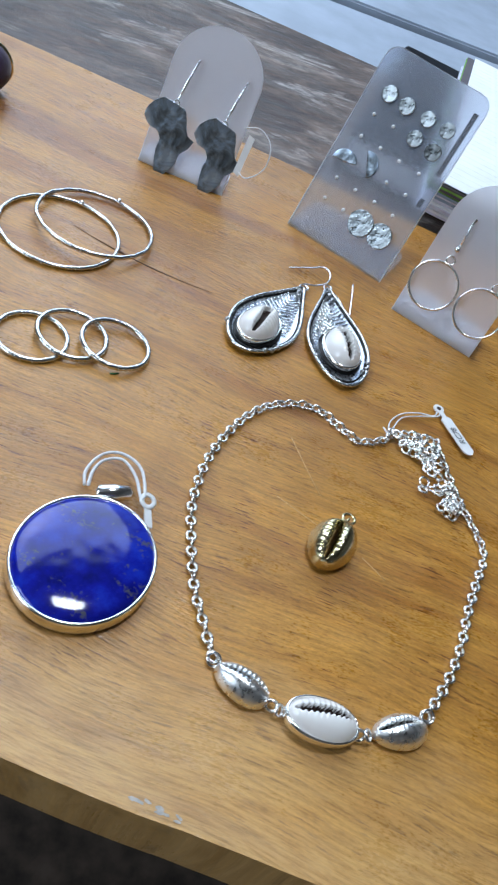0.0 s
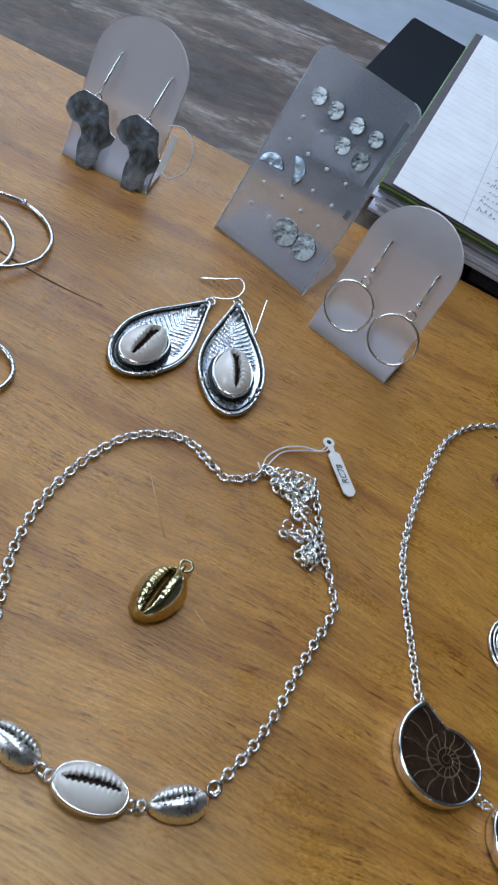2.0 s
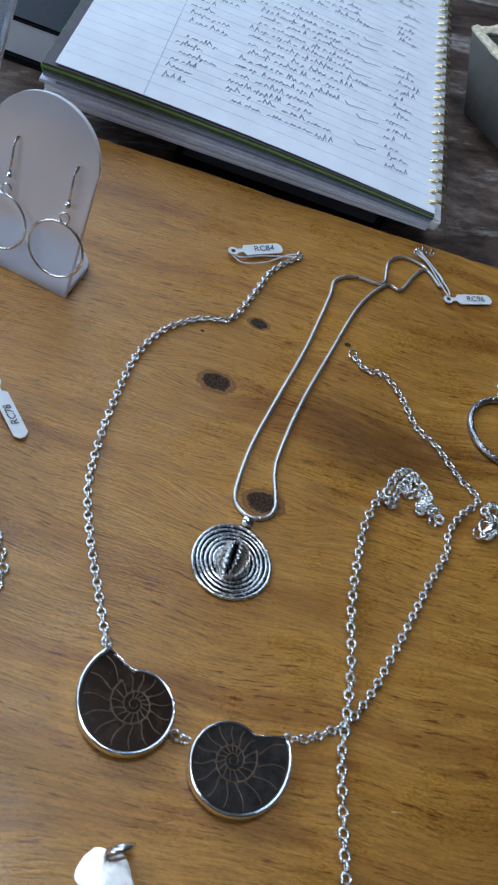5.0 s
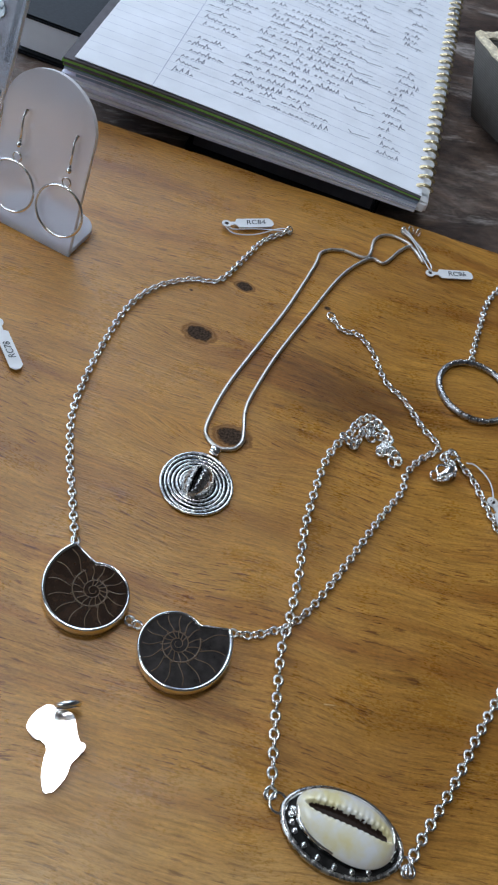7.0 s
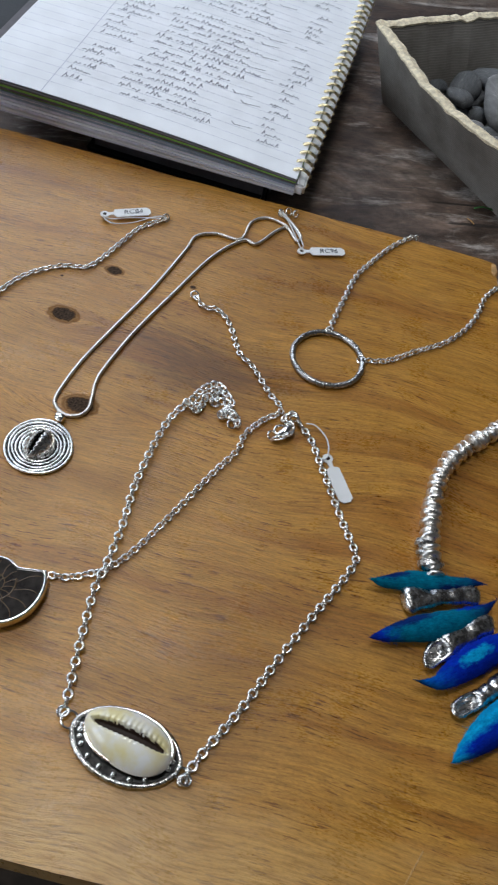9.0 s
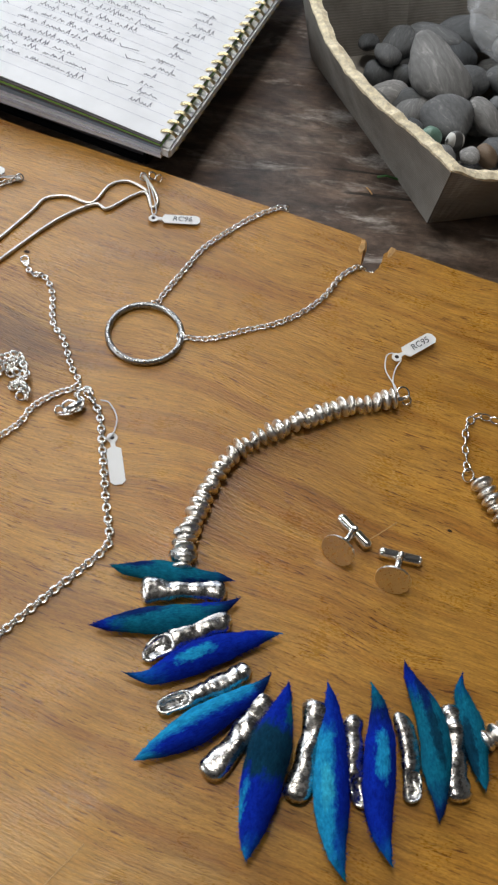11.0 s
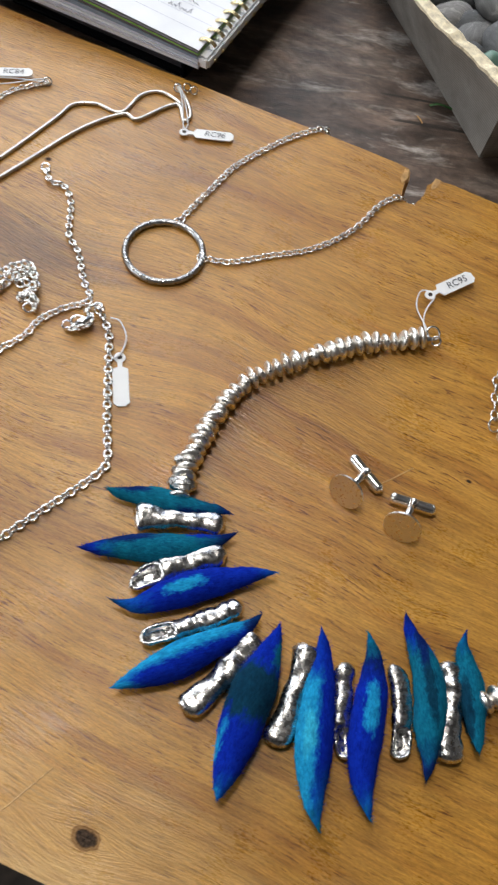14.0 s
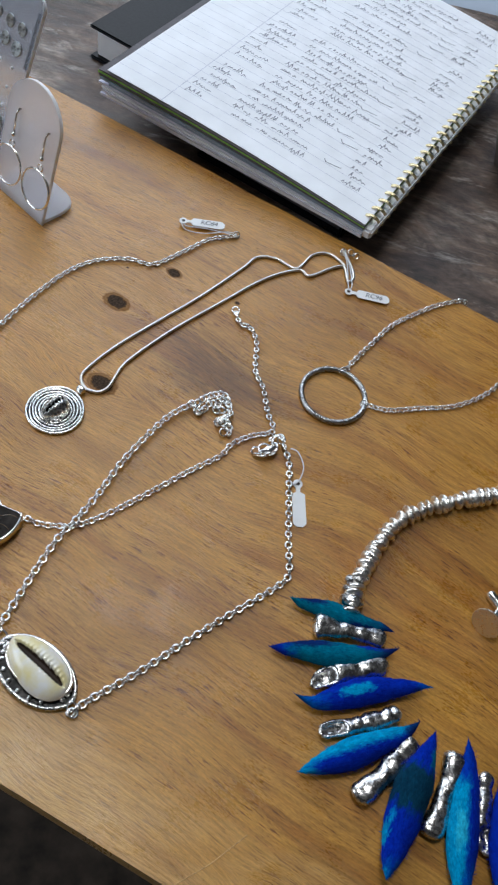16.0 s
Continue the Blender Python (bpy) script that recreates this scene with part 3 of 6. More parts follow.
def cowrie(bm, L, W, H, off=(0, 0, 0), slit=0.05, under=0.3, teeth=13, shift=0.0, ridges=1.0, valley=0.0, gape=0.0):
    """A cowrie, its aperture up: a flattened egg with a slit between two toothed lips. Faces in the slit take the
    second, darker material, which paints the shade inside.
    """
    nt, nf = 130, 76
    rows = []
    for i in range(1, nt):
        th = math.pi * i / nt
        ring = []
        x = L / 2 * math.cos(th)
        env = max(0.0, 1 - (2 * abs(x) / L / 0.90) ** 6)
        yc = (0.07 * math.sin(math.pi * (x / L + 0.1)) + shift) * W
        half = slit * env * (0.75 + 0.35 * math.cos(math.pi * x / L)) * (1 + gape * max(0.0, -2 * x / L))
        for k in range(nf):
            s = 2 * k / nf - 1
            ph = math.pi / 2 + math.pi * math.copysign(abs(s) ** 1.75, s)
            wide = W / 2 * math.sin(th) ** 1.02 * (1 + 0.12 * math.cos(th))
            y, z = wide * math.cos(ph), H * math.sin(th) ** 0.85 * math.copysign(abs(math.sin(ph)) ** 1.25, math.sin(ph))
            deep = 0.0
            if math.sin(ph) > 0:
                d = (y - yc) / W
                tooth = 0.5 + 0.5 * math.sin(math.tau * teeth * x / L + (0.0 if d > 0 else 1.3))
                lip = half * (1 - 0.45 * min(1.0, ridges) * tooth)
                deep = env / (1 + math.exp(min(40.0, (abs(d) - lip) / 0.010)))
                z -= H * (0.72 * deep + valley * env * math.exp(-(d / 0.16) ** 2))
                away = max(0.0, abs(d) - lip)
                z += ridges * (0.085 if d > 0 else 0.05) * H * env * math.exp(-away / (0.13 if d > 0 else 0.07)) * (2 * tooth - 1) * (1 - deep)
            else:
                z *= under
            ring.append((bm.verts.new((x + off[0], y + off[1], z + off[2])), deep))
        rows.append(ring)
    a = bm.verts.new((L / 2 + off[0], off[1], off[2]))
    b = bm.verts.new((-L / 2 + off[0], off[1], off[2]))
    for r0, r1 in zip(rows, rows[1:]):
        for k in range(nf):
            q = (r0[k], r0[(k + 1) % nf], r1[(k + 1) % nf], r1[k])
            f = bm.faces.new([v for v, _ in q][::-1])
            if sum(d for _, d in q) / 4 > 0.5:
                f.material_index = 1
    for k in range(nf):
        bm.faces.new((rows[0][k][0], rows[0][(k + 1) % nf][0], a))
        bm.faces.new((rows[-1][(k + 1) % nf][0], rows[-1][k][0], b))
    bmesh.ops.recalc_face_normals(bm, faces=bm.faces)
    return bm


# ---- the room ----
def wall(name, lo, hi, mat=WALLPAINT, label="plain plastered wall"):
    return tagged(mesh_object(name, block(bmesh.new(), lo, hi), mat, False), label, "wall", "", "structure")


# far wall with its window opening
wall("wall_north_left", (-1.85, 1.40, -0.77), (-1.1, 1.55, 1.75))
wall("wall_north_right", (0.75, 1.40, -0.77), (2.2, 1.55, 1.75))
wall("wall_north_below", (-1.1, 1.40, -0.77), (0.75, 1.55, 0.30))
wall("wall_north_above", (-1.1, 1.40, 1.60), (0.75, 1.55, 1.75))
wall("wall_east", (2.2, -2.2, -0.77), (2.35, 1.55, 1.75))
wall("wall_south", (-2.0, -2.35, -0.77), (2.35, -2.2, 1.75))
# the opening in the west wall is assumed, cut for the side fill
wall("wall_west_left", (-2.0, -2.2, -0.77), (-1.85, -0.95, 1.75))
wall("wall_west_right", (-2.0, 0.25, -0.77), (-1.85, 1.55, 1.75))
wall("wall_west_below", (-2.0, -0.95, -0.77), (-1.85, 0.25, 0.4))
wall("wall_west_above", (-2.0, -0.95, 1.55), (-1.85, 0.25, 1.75))
wall("floor", (-2.0, -2.35, -0.87), (2.35, 1.55, -0.77), FLOORWOOD, "dark worn wooden floor")
wall("ceiling", (-2.0, -2.35, 1.75), (2.35, 1.55, 1.85), WALLPAINT, "plain plastered ceiling")

# old table under everything, and the pale painted boards behind it
TABLE = -0.02
bm = bmesh.new()
edge = [(-1.0, 0.72), (-0.5, 0.54), (0.04, 0.24), (0.27, 0.17), (0.55, 0.10), (1.2, -0.10), (1.2, 0.70), (0.46, 0.737), (0.27, 0.712), (0.16, 0.739), (-1.0, 0.98)]
slab(bm, edge, TABLE - 0.05, TABLE, 0.003)
tagged(mesh_object("table", bm, OLD, False), "weathered dark brown wooden table top, scuffed and greyed", "table", "", "structure")
bm = bmesh.new()
slab(bm, [(-1.0, 0.985), (0.16, 0.744), (0.27, 0.717), (0.46, 0.742), (1.2, 0.705), (1.2, 0.86), (0.2, 0.86), (-1.0, 1.10)], TABLE - 0.03, TABLE - 0.004, 0.002)
tagged(mesh_object("sill", bm, PALE, False), "pale blue-grey painted wooden board behind the table", "sill", "", "structure")
bm = bmesh.new()
slab(bm, [(-1.0, 1.108), (0.2, 0.868), (1.2, 0.868), (1.2, 1.40), (-1.0, 1.40)], TABLE - 0.03, TABLE + 0.002, 0.002)
tagged(mesh_object("sill", bm, PALE, False), "pale blue-grey painted wooden board behind the table", "sill", "", "structure")


# ---- the pine board ----
def edge_line(points, step, rough, seed):
    out = []
    for p in spline([(x, y) for x, y in points], step):
        j = noise.noise(Vector((p.x * 30, p.y * 30, seed))) * rough + noise.noise(Vector((p.x * 160, p.y * 160, seed))) * rough * 0.4
        out.append((p.x, p.y + j))
    return out


near = edge_line([(-0.50, 0.31), (-0.2, 0.216), (0.0434, 0.1402), (0.0986, 0.1245), (0.19, 0.0990), (0.265, 0.0772), (0.3163, 0.0631), (0.36, 0.0520), (0.4050, 0.0398), (0.55, 0.001), (0.85, -0.09)], 0.006, 0.0004, 2.0)
far_r = edge_line([(0.85, 0.238), (0.70, 0.289), (0.5706, 0.3290), (0.5208, 0.3458), (0.5090, 0.3500)], 0.008, 0.0006, 5.0)
notch = [(0.5080, 0.3505), (0.5060, 0.3483), (0.5050, 0.3443), (0.5026, 0.3405), (0.5012, 0.3373), (0.5003, 0.3325), (0.4985, 0.3295), (0.4945, 0.3298), (0.4915, 0.3312), (0.4903, 0.3345), (0.4904, 0.3378), (0.4928, 0.3436), (0.4952, 0.3474), (0.4956, 0.3532)]
far_l = edge_line([(0.4945, 0.3538), (0.4796, 0.3594), (0.3558, 0.3975), (0.24, 0.4345), (0.11, 0.4745), (0.05, 0.4925), (-0.10, 0.531), (-0.50, 0.640)], 0.008, 0.0006, 8.0)
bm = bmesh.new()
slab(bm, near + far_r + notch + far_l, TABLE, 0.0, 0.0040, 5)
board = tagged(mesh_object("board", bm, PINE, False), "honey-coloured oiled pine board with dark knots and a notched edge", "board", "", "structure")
# raw break inside the notch, a glossy scuff on the worn edge and a drying crack
bm = bmesh.new()
for chip in ([(0.4950, 0.3530), (0.4926, 0.3534), (0.4918, 0.3500), (0.4906, 0.3462), (0.4914, 0.3430), (0.4930, 0.3446), (0.4946, 0.3478)], [(0.5076, 0.3502), (0.5104, 0.3492), (0.5092, 0.3474), (0.5080, 0.3440), (0.5062, 0.3420), (0.5052, 0.3430), (0.5060, 0.3470)]):
    slab(bm, chip[::-1], -0.0030, 0.0003, 0.0004, 1)
part("broken_rim", bm, RAWWOOD, board, "raw splintered wood", None, False)
bm = bmesh.new()
tube(bm, [Vector((x, y, 0.00008)) for x, y, _ in spline([(0.036, 0.3542), (0.052, 0.3462), (0.068, 0.3400), (0.086, 0.3352), (0.098, 0.3335)], 0.003)], lambda t: 0.00058 * (0.7 + 0.5 * noise.noise(Vector((t * 9, 0, 0)))) * math.sin(math.pi * min(1, t * 1.02)) + 0.00008, 6, False, 0.25)
part("crack", bm, CRACK, board, "dark drying crack")
# grey-white flakes paint the reflection on the scuffed edge
bm = bmesh.new()
for k in range(9):
    a = k / 8
    x, y, s = 0.0765 + 0.0120 * a + random.gauss(0, 0.0005), 0.1338 - 0.0048 * a + random.gauss(0, 0.0005), random.uniform(0.25, 0.6)
    turn = -0.4 + random.uniform(-0.3, 0.3)
    ring_ = []
    for q in range(14):
        t = math.tau * q / 14
        r = s * (1 + 0.45 * noise.noise(Vector((math.cos(t) * 1.6, math.sin(t) * 1.6, k * 3.7))))
        u, v = 0.0021 * r * math.cos(t), 0.0008 * r * math.sin(t)
        ring_.append((x + u * math.cos(turn) - v * math.sin(turn), y + u * math.sin(turn) + v * math.cos(turn)))
    slab(bm, ring_, -0.0002, 0.00012 + 0.00001 * k)
tagged(mesh_object("lint", bm, SCUFF_GLEAM, False), "grey-white flakes painting a glossy scuff on the worn board edge", "lint", "", "stuff")


# ---- necklace with three cowries ----
neck = thing("cowrie_necklace", "silver chain necklace with three cowries, the middle one white shell", "necklace", pose(0, 0, 0))
lay_chain(neck, mm((959, 1711), (929, 1818), (903, 1923), (891, 2077), (892, 2227), (934, 2401), (1015, 2565), (1125, 2703), (1252, 2773), (1367, 2772), (1452, 2702), (1517, 2659), (1616, 2694), (1655, 2734)), LINK_BIG, 0.00245)
lay_chain(neck, mm((1581, 1624), (1624, 1672), (1691, 1761), (1760, 1884), (1806, 1992), (1868, 2115), (1927, 2232), (1925, 2310), (1893, 2440), (1877, 2516), (1862, 2638), (1846, 2737)), LINK_BIG, 0.00245)
lay_chain(neck, mm((1655, 2734), (1763, 2741), (1835, 2730), (1790, 2690), (1690, 2690), (1745, 2644), (1810, 2650), (1772, 2584), (1815, 2545), (1850, 2500), (1800, 2475), (1729, 2487)), LINK_BIG, 0.00235, 0.0014, (25, 65), 25, 0.0016)
lay_chain(neck, mm((1850, 2470), (1832, 2430), (1788, 2425), (1815, 2385), (1850, 2390), (1870, 2440), (1893, 2450)), LINK_BIG, 0.00235, 0.0014, (25, 65), 25, 0.0014)
lay_chain(neck, mm((1670, 2725), (1720, 2700), (1780, 2715), (1740, 2670), (1800, 2665), (1830, 2690), (1790, 2620), (1760, 2650), (1780, 2600), (1830, 2590)), LINK_BIG, 0.0023, 0.0022, (20, 60), 30, 0.0018)
lay_chain(neck, mm((1800, 2500), (1840, 2470), (1810, 2440), (1850, 2420), (1820, 2400), (1870, 2410)), LINK_BIG, 0.0023, 0.0022, (20, 60), 30, 0.0016)
jump(neck, 0.1754, 0.2525, 0.0014, RING_JUMP, 15)
jump(neck, 0.0961, 0.1700, 0.0016, RING_JUMP, 30)
jump(neck, 0.1581, 0.1618, 0.0022, RING_JUMP, 25)
for (x0, y0), (x1, y1), mats, H, lab in (
        ((965, 1681), (1108, 1597), [BRIGHTCAST, ANTIQUE], 0.0052, "silver cast cowrie"),
        ((1151, 1576), (1347, 1542), None, 0.0, ""),
        ((1404, 1548), (1570, 1584), [BRIGHTCAST, ANTIQUE], 0.0052, "silver cast cowrie")):
    a, b = Vector((x0, y0, 0)) * 1e-4, Vector((x1, y1, 0)) * 1e-4
    L, m = (b - a).length, along((a + b) / 2, b - a)
    if mats:
        part("silver_cowrie", cowrie(bmesh.new(), L, L * 0.60, H, (0, 0, 0.0014), 0.050, 0.3, 12, 0.10, 0.60, 0.14), mats, neck, lab, m)
    else:
        part("shell", cowrie(bmesh.new(), L * 0.98, L * 0.60, 0.0046, (0, 0, 0.0040), 0.088, 0.3, 13, 0.08, 0.9), [SHELL_COOL, SLIT], neck, "white cowrie shell", m)
        bm = bmesh.new()
        rows = []
        for z, k in ((0.0001, 0.90), (0.0018, 1.02), (0.0040, 1.04), (0.0050, 1.0), (0.0050, 0.94), (0.0030, 0.90)):
            rows.append([bm.verts.new((L / 2 * k * math.cos(t) * 1.02, L * 0.305 * k * math.copysign(abs(math.sin(t)) ** 0.9, math.sin(t)), z)) for t in (math.tau * j / 40 for j in range(40))])
        for r0, r1 in zip(rows, rows[1:]):
            for j in range(40):
                bm.faces.new((r0[j], r0[(j + 1) % 40], r1[(j + 1) % 40], r1[j]))
        part("bezel", bm, SILVER, neck, "polished silver bezel", m)
for x, y, yaw in ((0.1118, 0.1590, -25), (0.1138, 0.1580, 60), (0.1362, 0.1540, 10), (0.1388, 0.1543, 80)):
    jump(neck, x, y, 0.0020, LINK_BIG, 40, yaw)
price_tag(neck, (0.1900, 0.2945), (0.1992, 0.2718), "RC78", mm((1625, 2760), (1640, 2735), (1660, 2800), (1720, 2860), (1800, 2890), (1870, 2895), (1900, 2950), (1890, 2900), (1800, 2872), (1720, 2840), (1675, 2780), (1650, 2725), z=0.0018), 0.0016, True, 0.0050)


# ---- gold cowrie pendant ----
gold = thing("cowrie_pendant", "gold-bronze cowrie pendant lying on the board", "pendant", along((0.1343, 0.2148, 0.0), (0.0112, 0.0180, 0)))
part("cowrie", cowrie(bmesh.new(), 0.0212, 0.0152, 0.0084, (0, 0, 0.0022), 0.060, 0.3, 11, 0.03, 0.6, 0.24), [BRASS, BRASS_SHADE], gold)
bm = bmesh.new()
tube(bm, [(0.0108 + 0.0019 * math.cos(a), 0, 0.0035 + 0.0019 * math.sin(a)) for a in (math.tau * k / 16 for k in range(16))], 0.00055, 7, True)
part("loop", bm, BRASS, gold)
bm = bmesh.new()
tube(bm, circle(0.0138, 0, 0.0030, 0.0021, 18), 0.00055, 7, True)
part("jump_ring", bm, BRASS, gold)


# ---- lapis pendant ----
lap = thing("lapis_pendant", "large oval polished lapis pendant in a silver bezel", "pendant", pose(0.0585, 0.1932, 0, 0, 0, 62))
RX, RY = 0.0219, 0.0193


def rim(bm, profile, rx, ry, n=64):
    rows = [[bm.verts.new(((rx + d) * math.cos(t), (ry + d) * math.sin(t), z)) for t in (math.tau * k / n for k in range(n))] for d, z in profile]
    for a, b in zip(rows, rows[1:]):
        for k in range(n):
            bm.faces.new((a[k], a[(k + 1) % n], b[(k + 1) % n], b[k]))
    return rows


bm = bmesh.new()
rim(bm, [(-0.001, 0.0), (0.0002, 0.0003), (0.0004, 0.0020), (0.0002, 0.0046), (-0.0002, 0.0052), (-0.0008, 0.0051), (-0.0010, 0.0040)], RX, RY)
part("bezel", bm, SILVER, lap)
bm = bmesh.new()
rows = []
n = 64
for q in [0.0, 0.03, 0.07, 0.12, 0.18, 0.26, 0.36, 0.48, 0.62, 0.78, 0.9]:
    z = 0.0046 + 0.0026 * max(0.0, 1 - (1 - q) ** 3.6) ** 0.62
    rows.append([bm.verts.new(((RX - 0.0006) * (1 - q) * math.cos(t), (RY - 0.0006) * (1 - q) * math.sin(t), z)) for t in (math.tau * k / n for k in range(n))])
for a, b in zip(rows, rows[1:]):
    for k in range(n):
        bm.faces.new((a[k], a[(k + 1) % n], b[(k + 1) % n], b[k]))
bm.faces.new(rows[-1])
part("stone", bm, LAPIS, lap, "deep blue lapis lazuli with pyrite flecks")
INV = pose(0.0550, 0.1932, 0, 0, 0, 62).inverted()
bm = bmesh.new()
tube(bm, [(-0.0052, 0.0004, 0), (-0.0046, 0, 0), (0, -0.0002, 0.0002), (0.0046, 0, 0), (0.0052, 0.0004, 0)], lambda t: 0.0026 - 0.0012 * abs(2 * t - 1) ** 2, 14)
part("bail", bm, SILVER, lap, "folded silver bail", INV @ pose(0.0608, 0.2180, 0.0036, 0, 0, 12))
bm = bmesh.new()
tube(bm, spline([tuple(INV @ Vector(p)) for p in mm((520, 2180), (520, 2240), (560, 2310), (620, 2330), (680, 2290), (700, 2200), (690, 2170), (668, 2250), (625, 2305), (570, 2290), (540, 2240), (530, 2170), z=0.0045)], 0.0012), 0.00050, 6)
part("string", bm, THREAD, lap, "looped white cotton string")
bm = bmesh.new()
tube(bm, circle(0.0, 0.0, 0.0, 0.0020, 18), 0.0008, 6, True, 0.5)
part("tag_eye", bm, CARD, lap, "white plastic tag eye", INV @ pose(0.0712, 0.2170, 0.0040, 10, 12, 0))
bm = bmesh.new()
slab(bm, [(-0.0012, -0.0085), (0.0012, -0.0085), (0.0010, -0.0020), (-0.0010, -0.0020)], -0.0004, 0.0004)
part("tag_neck", bm, CARD, lap, "white plastic tag", INV @ pose(0.0712, 0.2170, 0.0034, 8, 12, 8), False)


# ---- rings and hoops lying at the end of the board ----
def hoop(name, label, cat, x, y, z, r, wire, mat, tilt=(0, 0), group="", facets=40):
    t = thing(name, label, cat, pose(x, y, z, tilt[0], tilt[1], 0), group)
    bm = bmesh.new()
    tube(bm, [p * (1 + random.uniform(-0.008, 0.008)) for p in circle(0, 0, 0, r, facets)], wire, 7, True)
    part("band", bm, mat, t)
    return t


for x, y, z, tilt, turn in ((0.0315, 0.3465, 0.0009, (0, 0), 75), (0.0445, 0.3560, 0.0028, (-3.0, 2.0), 70)):
    h = hoop("hoop_earring", "large thin hammered silver hoop earring lying flat", "earring", x, y, z, 0.0236, 0.00092, HAMMERED, tilt, "pair of large hoop earrings", 64)
    bm = bmesh.new()
    ball(bm, (0.0236 * math.cos(radians(turn)), 0.0236 * math.sin(radians(turn)), 0.0006), 0.0014, 10, 6, (0.8, 1.3, 1))
    part("catch", bm, SILVER, h)
for k, (x, y, z, tilt) in enumerate(((0.0310, 0.2808, 0.0008, (0, 0)), (0.0441, 0.2853, 0.0020, (0, 4)), (0.0592, 0.2855, 0.0024, (0, 5)))):
    hoop("stacking_ring", "thin plain silver ring overlapping its neighbours on the board", "ring", x, y, z, 0.0121, 0.00100, HAMMERED, tilt, "row of stacking rings")
bm = bmesh.new()
tube(bm, [(0.0590, 0.2720, 0.0003), (0.0606, 0.2724, 0.0003), (0.0618, 0.2732, 0.0003)], 0.0003, 5)
tagged(mesh_object("fibre", bm, GREENLEAF), "short scrap of green fibre", "scrap")
bm = bmesh.new()
ball(bm, (0, 0, 0.011), 0.0110, 28, 18, (1.0, 1.0, 1.0))
t = tagged(mesh_object("velvet_ball", bm, PURPLE), "dark purple velvet ball with a gilt band", "ornament")
t.matrix_basis = pose(-0.0165, 0.4440, 0)
bm = bmesh.new()
tube(bm, [Vector((0.0108 * math.cos(a), 0.003, 0.011 + 0.0108 * math.sin(a))) for a in (math.tau * k / 32 for k in range(32))], 0.0009, 6, True)
part("gilt_band", bm, BRASS, t)


# ---- pair of cowrie drop earrings ----
def drop_earring(top, way, hook, length=0.0585, wide=0.0264):
    t = thing("drop_earring", "teardrop silver earring with a white cowrie on a textured plate", "earring", along((*top, 0.0008), way), "pair of cowrie earrings")
    n = 56

    def outline(k, s=1.0):
        a = math.tau * k / n
        x = length / 2 * (1 - math.cos(a))
        w = wide / 2 * math.sin(a) * (0.30 + 0.70 * math.sin(min(1.0, x / (length * 0.72)) * math.pi / 2) ** 1.35) * 1.06
        return (length * 0.5 + (x - length * 0.5) * s, w * s)
    bm = bmesh.new()
    rows = []
    for s, z in ((1.0, 0.0014), (0.9, 0.0007), (0.7, 0.0004), (0.45, 0.0004), (0.2, 0.0004)):
        rows.append([bm.verts.new((*outline(k, s), z + 0.00025 * noise.noise(Vector((*outline(k, s), 0)) * 300))) for k in range(n)])
    for a, b in zip(rows, rows[1:]):
        for k in range(n):
            bm.faces.new((a[k], a[(k + 1) % n], b[(k + 1) % n], b[k]))
    bm.faces.new(rows[-1])
    bmesh.ops.recalc_face_normals(bm, faces=bm.faces)
    part("plate", bm, STAMPED, t, "stamped and darkened silver plate")
    bm = bmesh.new()
    tube(bm, [Vector((*outline(k), 0.0014)) for k in range(n)], 0.00080, 7, True)
    part("rim", bm, HAMMERED, t)
    bm = bmesh.new()
    tube(bm, [Vector((*outline(k, 0.925), 0.0009)) for k in range(n)], 0.00048, 6, True)
    part("rim_groove", bm, OXIDE, t, "blackened groove inside the rim")
    # ribs running out from the middle to both sides like a leaf
    for row in range(13):
        x = 0.0085 + row * 0.0022
        half = wide / 2 * 0.74 * min(1.0, (x + 0.004) / 0.036)
        bm = bmesh.new()
        tube(bm, [(x - 0.0045 * abs(f) + 0.004, half * f, 0.0006 + 0.0005 * abs(f) ** 3 + 0.00012 * noise.noise(Vector((x * 900, f * 5, 0)))) for f in (k / 8 - 1 for k in range(17))], lambda q: 0.00040 + 0.00026 * noise.noise(Vector((q * 8, row, 0))), 6, False, 0.6)
        part("rib", bm, SILVER, t, "raised hammered rib")
    for x, y in ((0.0048, 0), (0.0078, 0.0012), (0.046, wide * 0.43), (0.0495, wide * 0.40), (0.0485, -wide * 0.42), (0.052, wide * 0.33)):
        part("granule", ball(bmesh.new(), (x, y, 0.0016), 0.0012, 10, 7), DARKSILVER, t)
    bm = bmesh.new()
    slab(bm, [(0.0424 + 0.0124 * math.cos(q), 0.0094 * math.sin(q)) for q in (math.tau * k / 40 for k in range(40))], 0.0006, 0.0016)
    part("shell_seat", bm, OXIDE, t, "blackened shell seat", None, False)
    part("shell", cowrie(bmesh.new(), 0.0226, 0.0152, 0.0070, (0.0425, 0, 0.0034), 0.095, 0.3, 12, 0.0, 0.8, 0.10, 1.0), [SHELL_COOL, SLIT], t, "white cowrie shell")
    bm = bmesh.new()
    rows = []
    for d, z in ((1.02, 0.0010), (1.05, 0.0022), (1.06, 0.0038), (1.02, 0.0044), (0.97, 0.0038)):
        rows.append([bm.verts.new((0.0425 + 0.0114 * d * math.cos(q), 0.0078 * d * math.sin(q), z)) for q in (math.tau * j / 40 for j in range(40))])
    for r0, r1 in zip(rows, rows[1:]):
        for j in range(40):
            bm.faces.new((r0[j], r0[(j + 1) % 40], r1[(j + 1) % 40], r1[j]))
    part("shell_bezel", bm, SILVER, t)
    bm = bmesh.new()
    inv = t.matrix_basis.inverted()
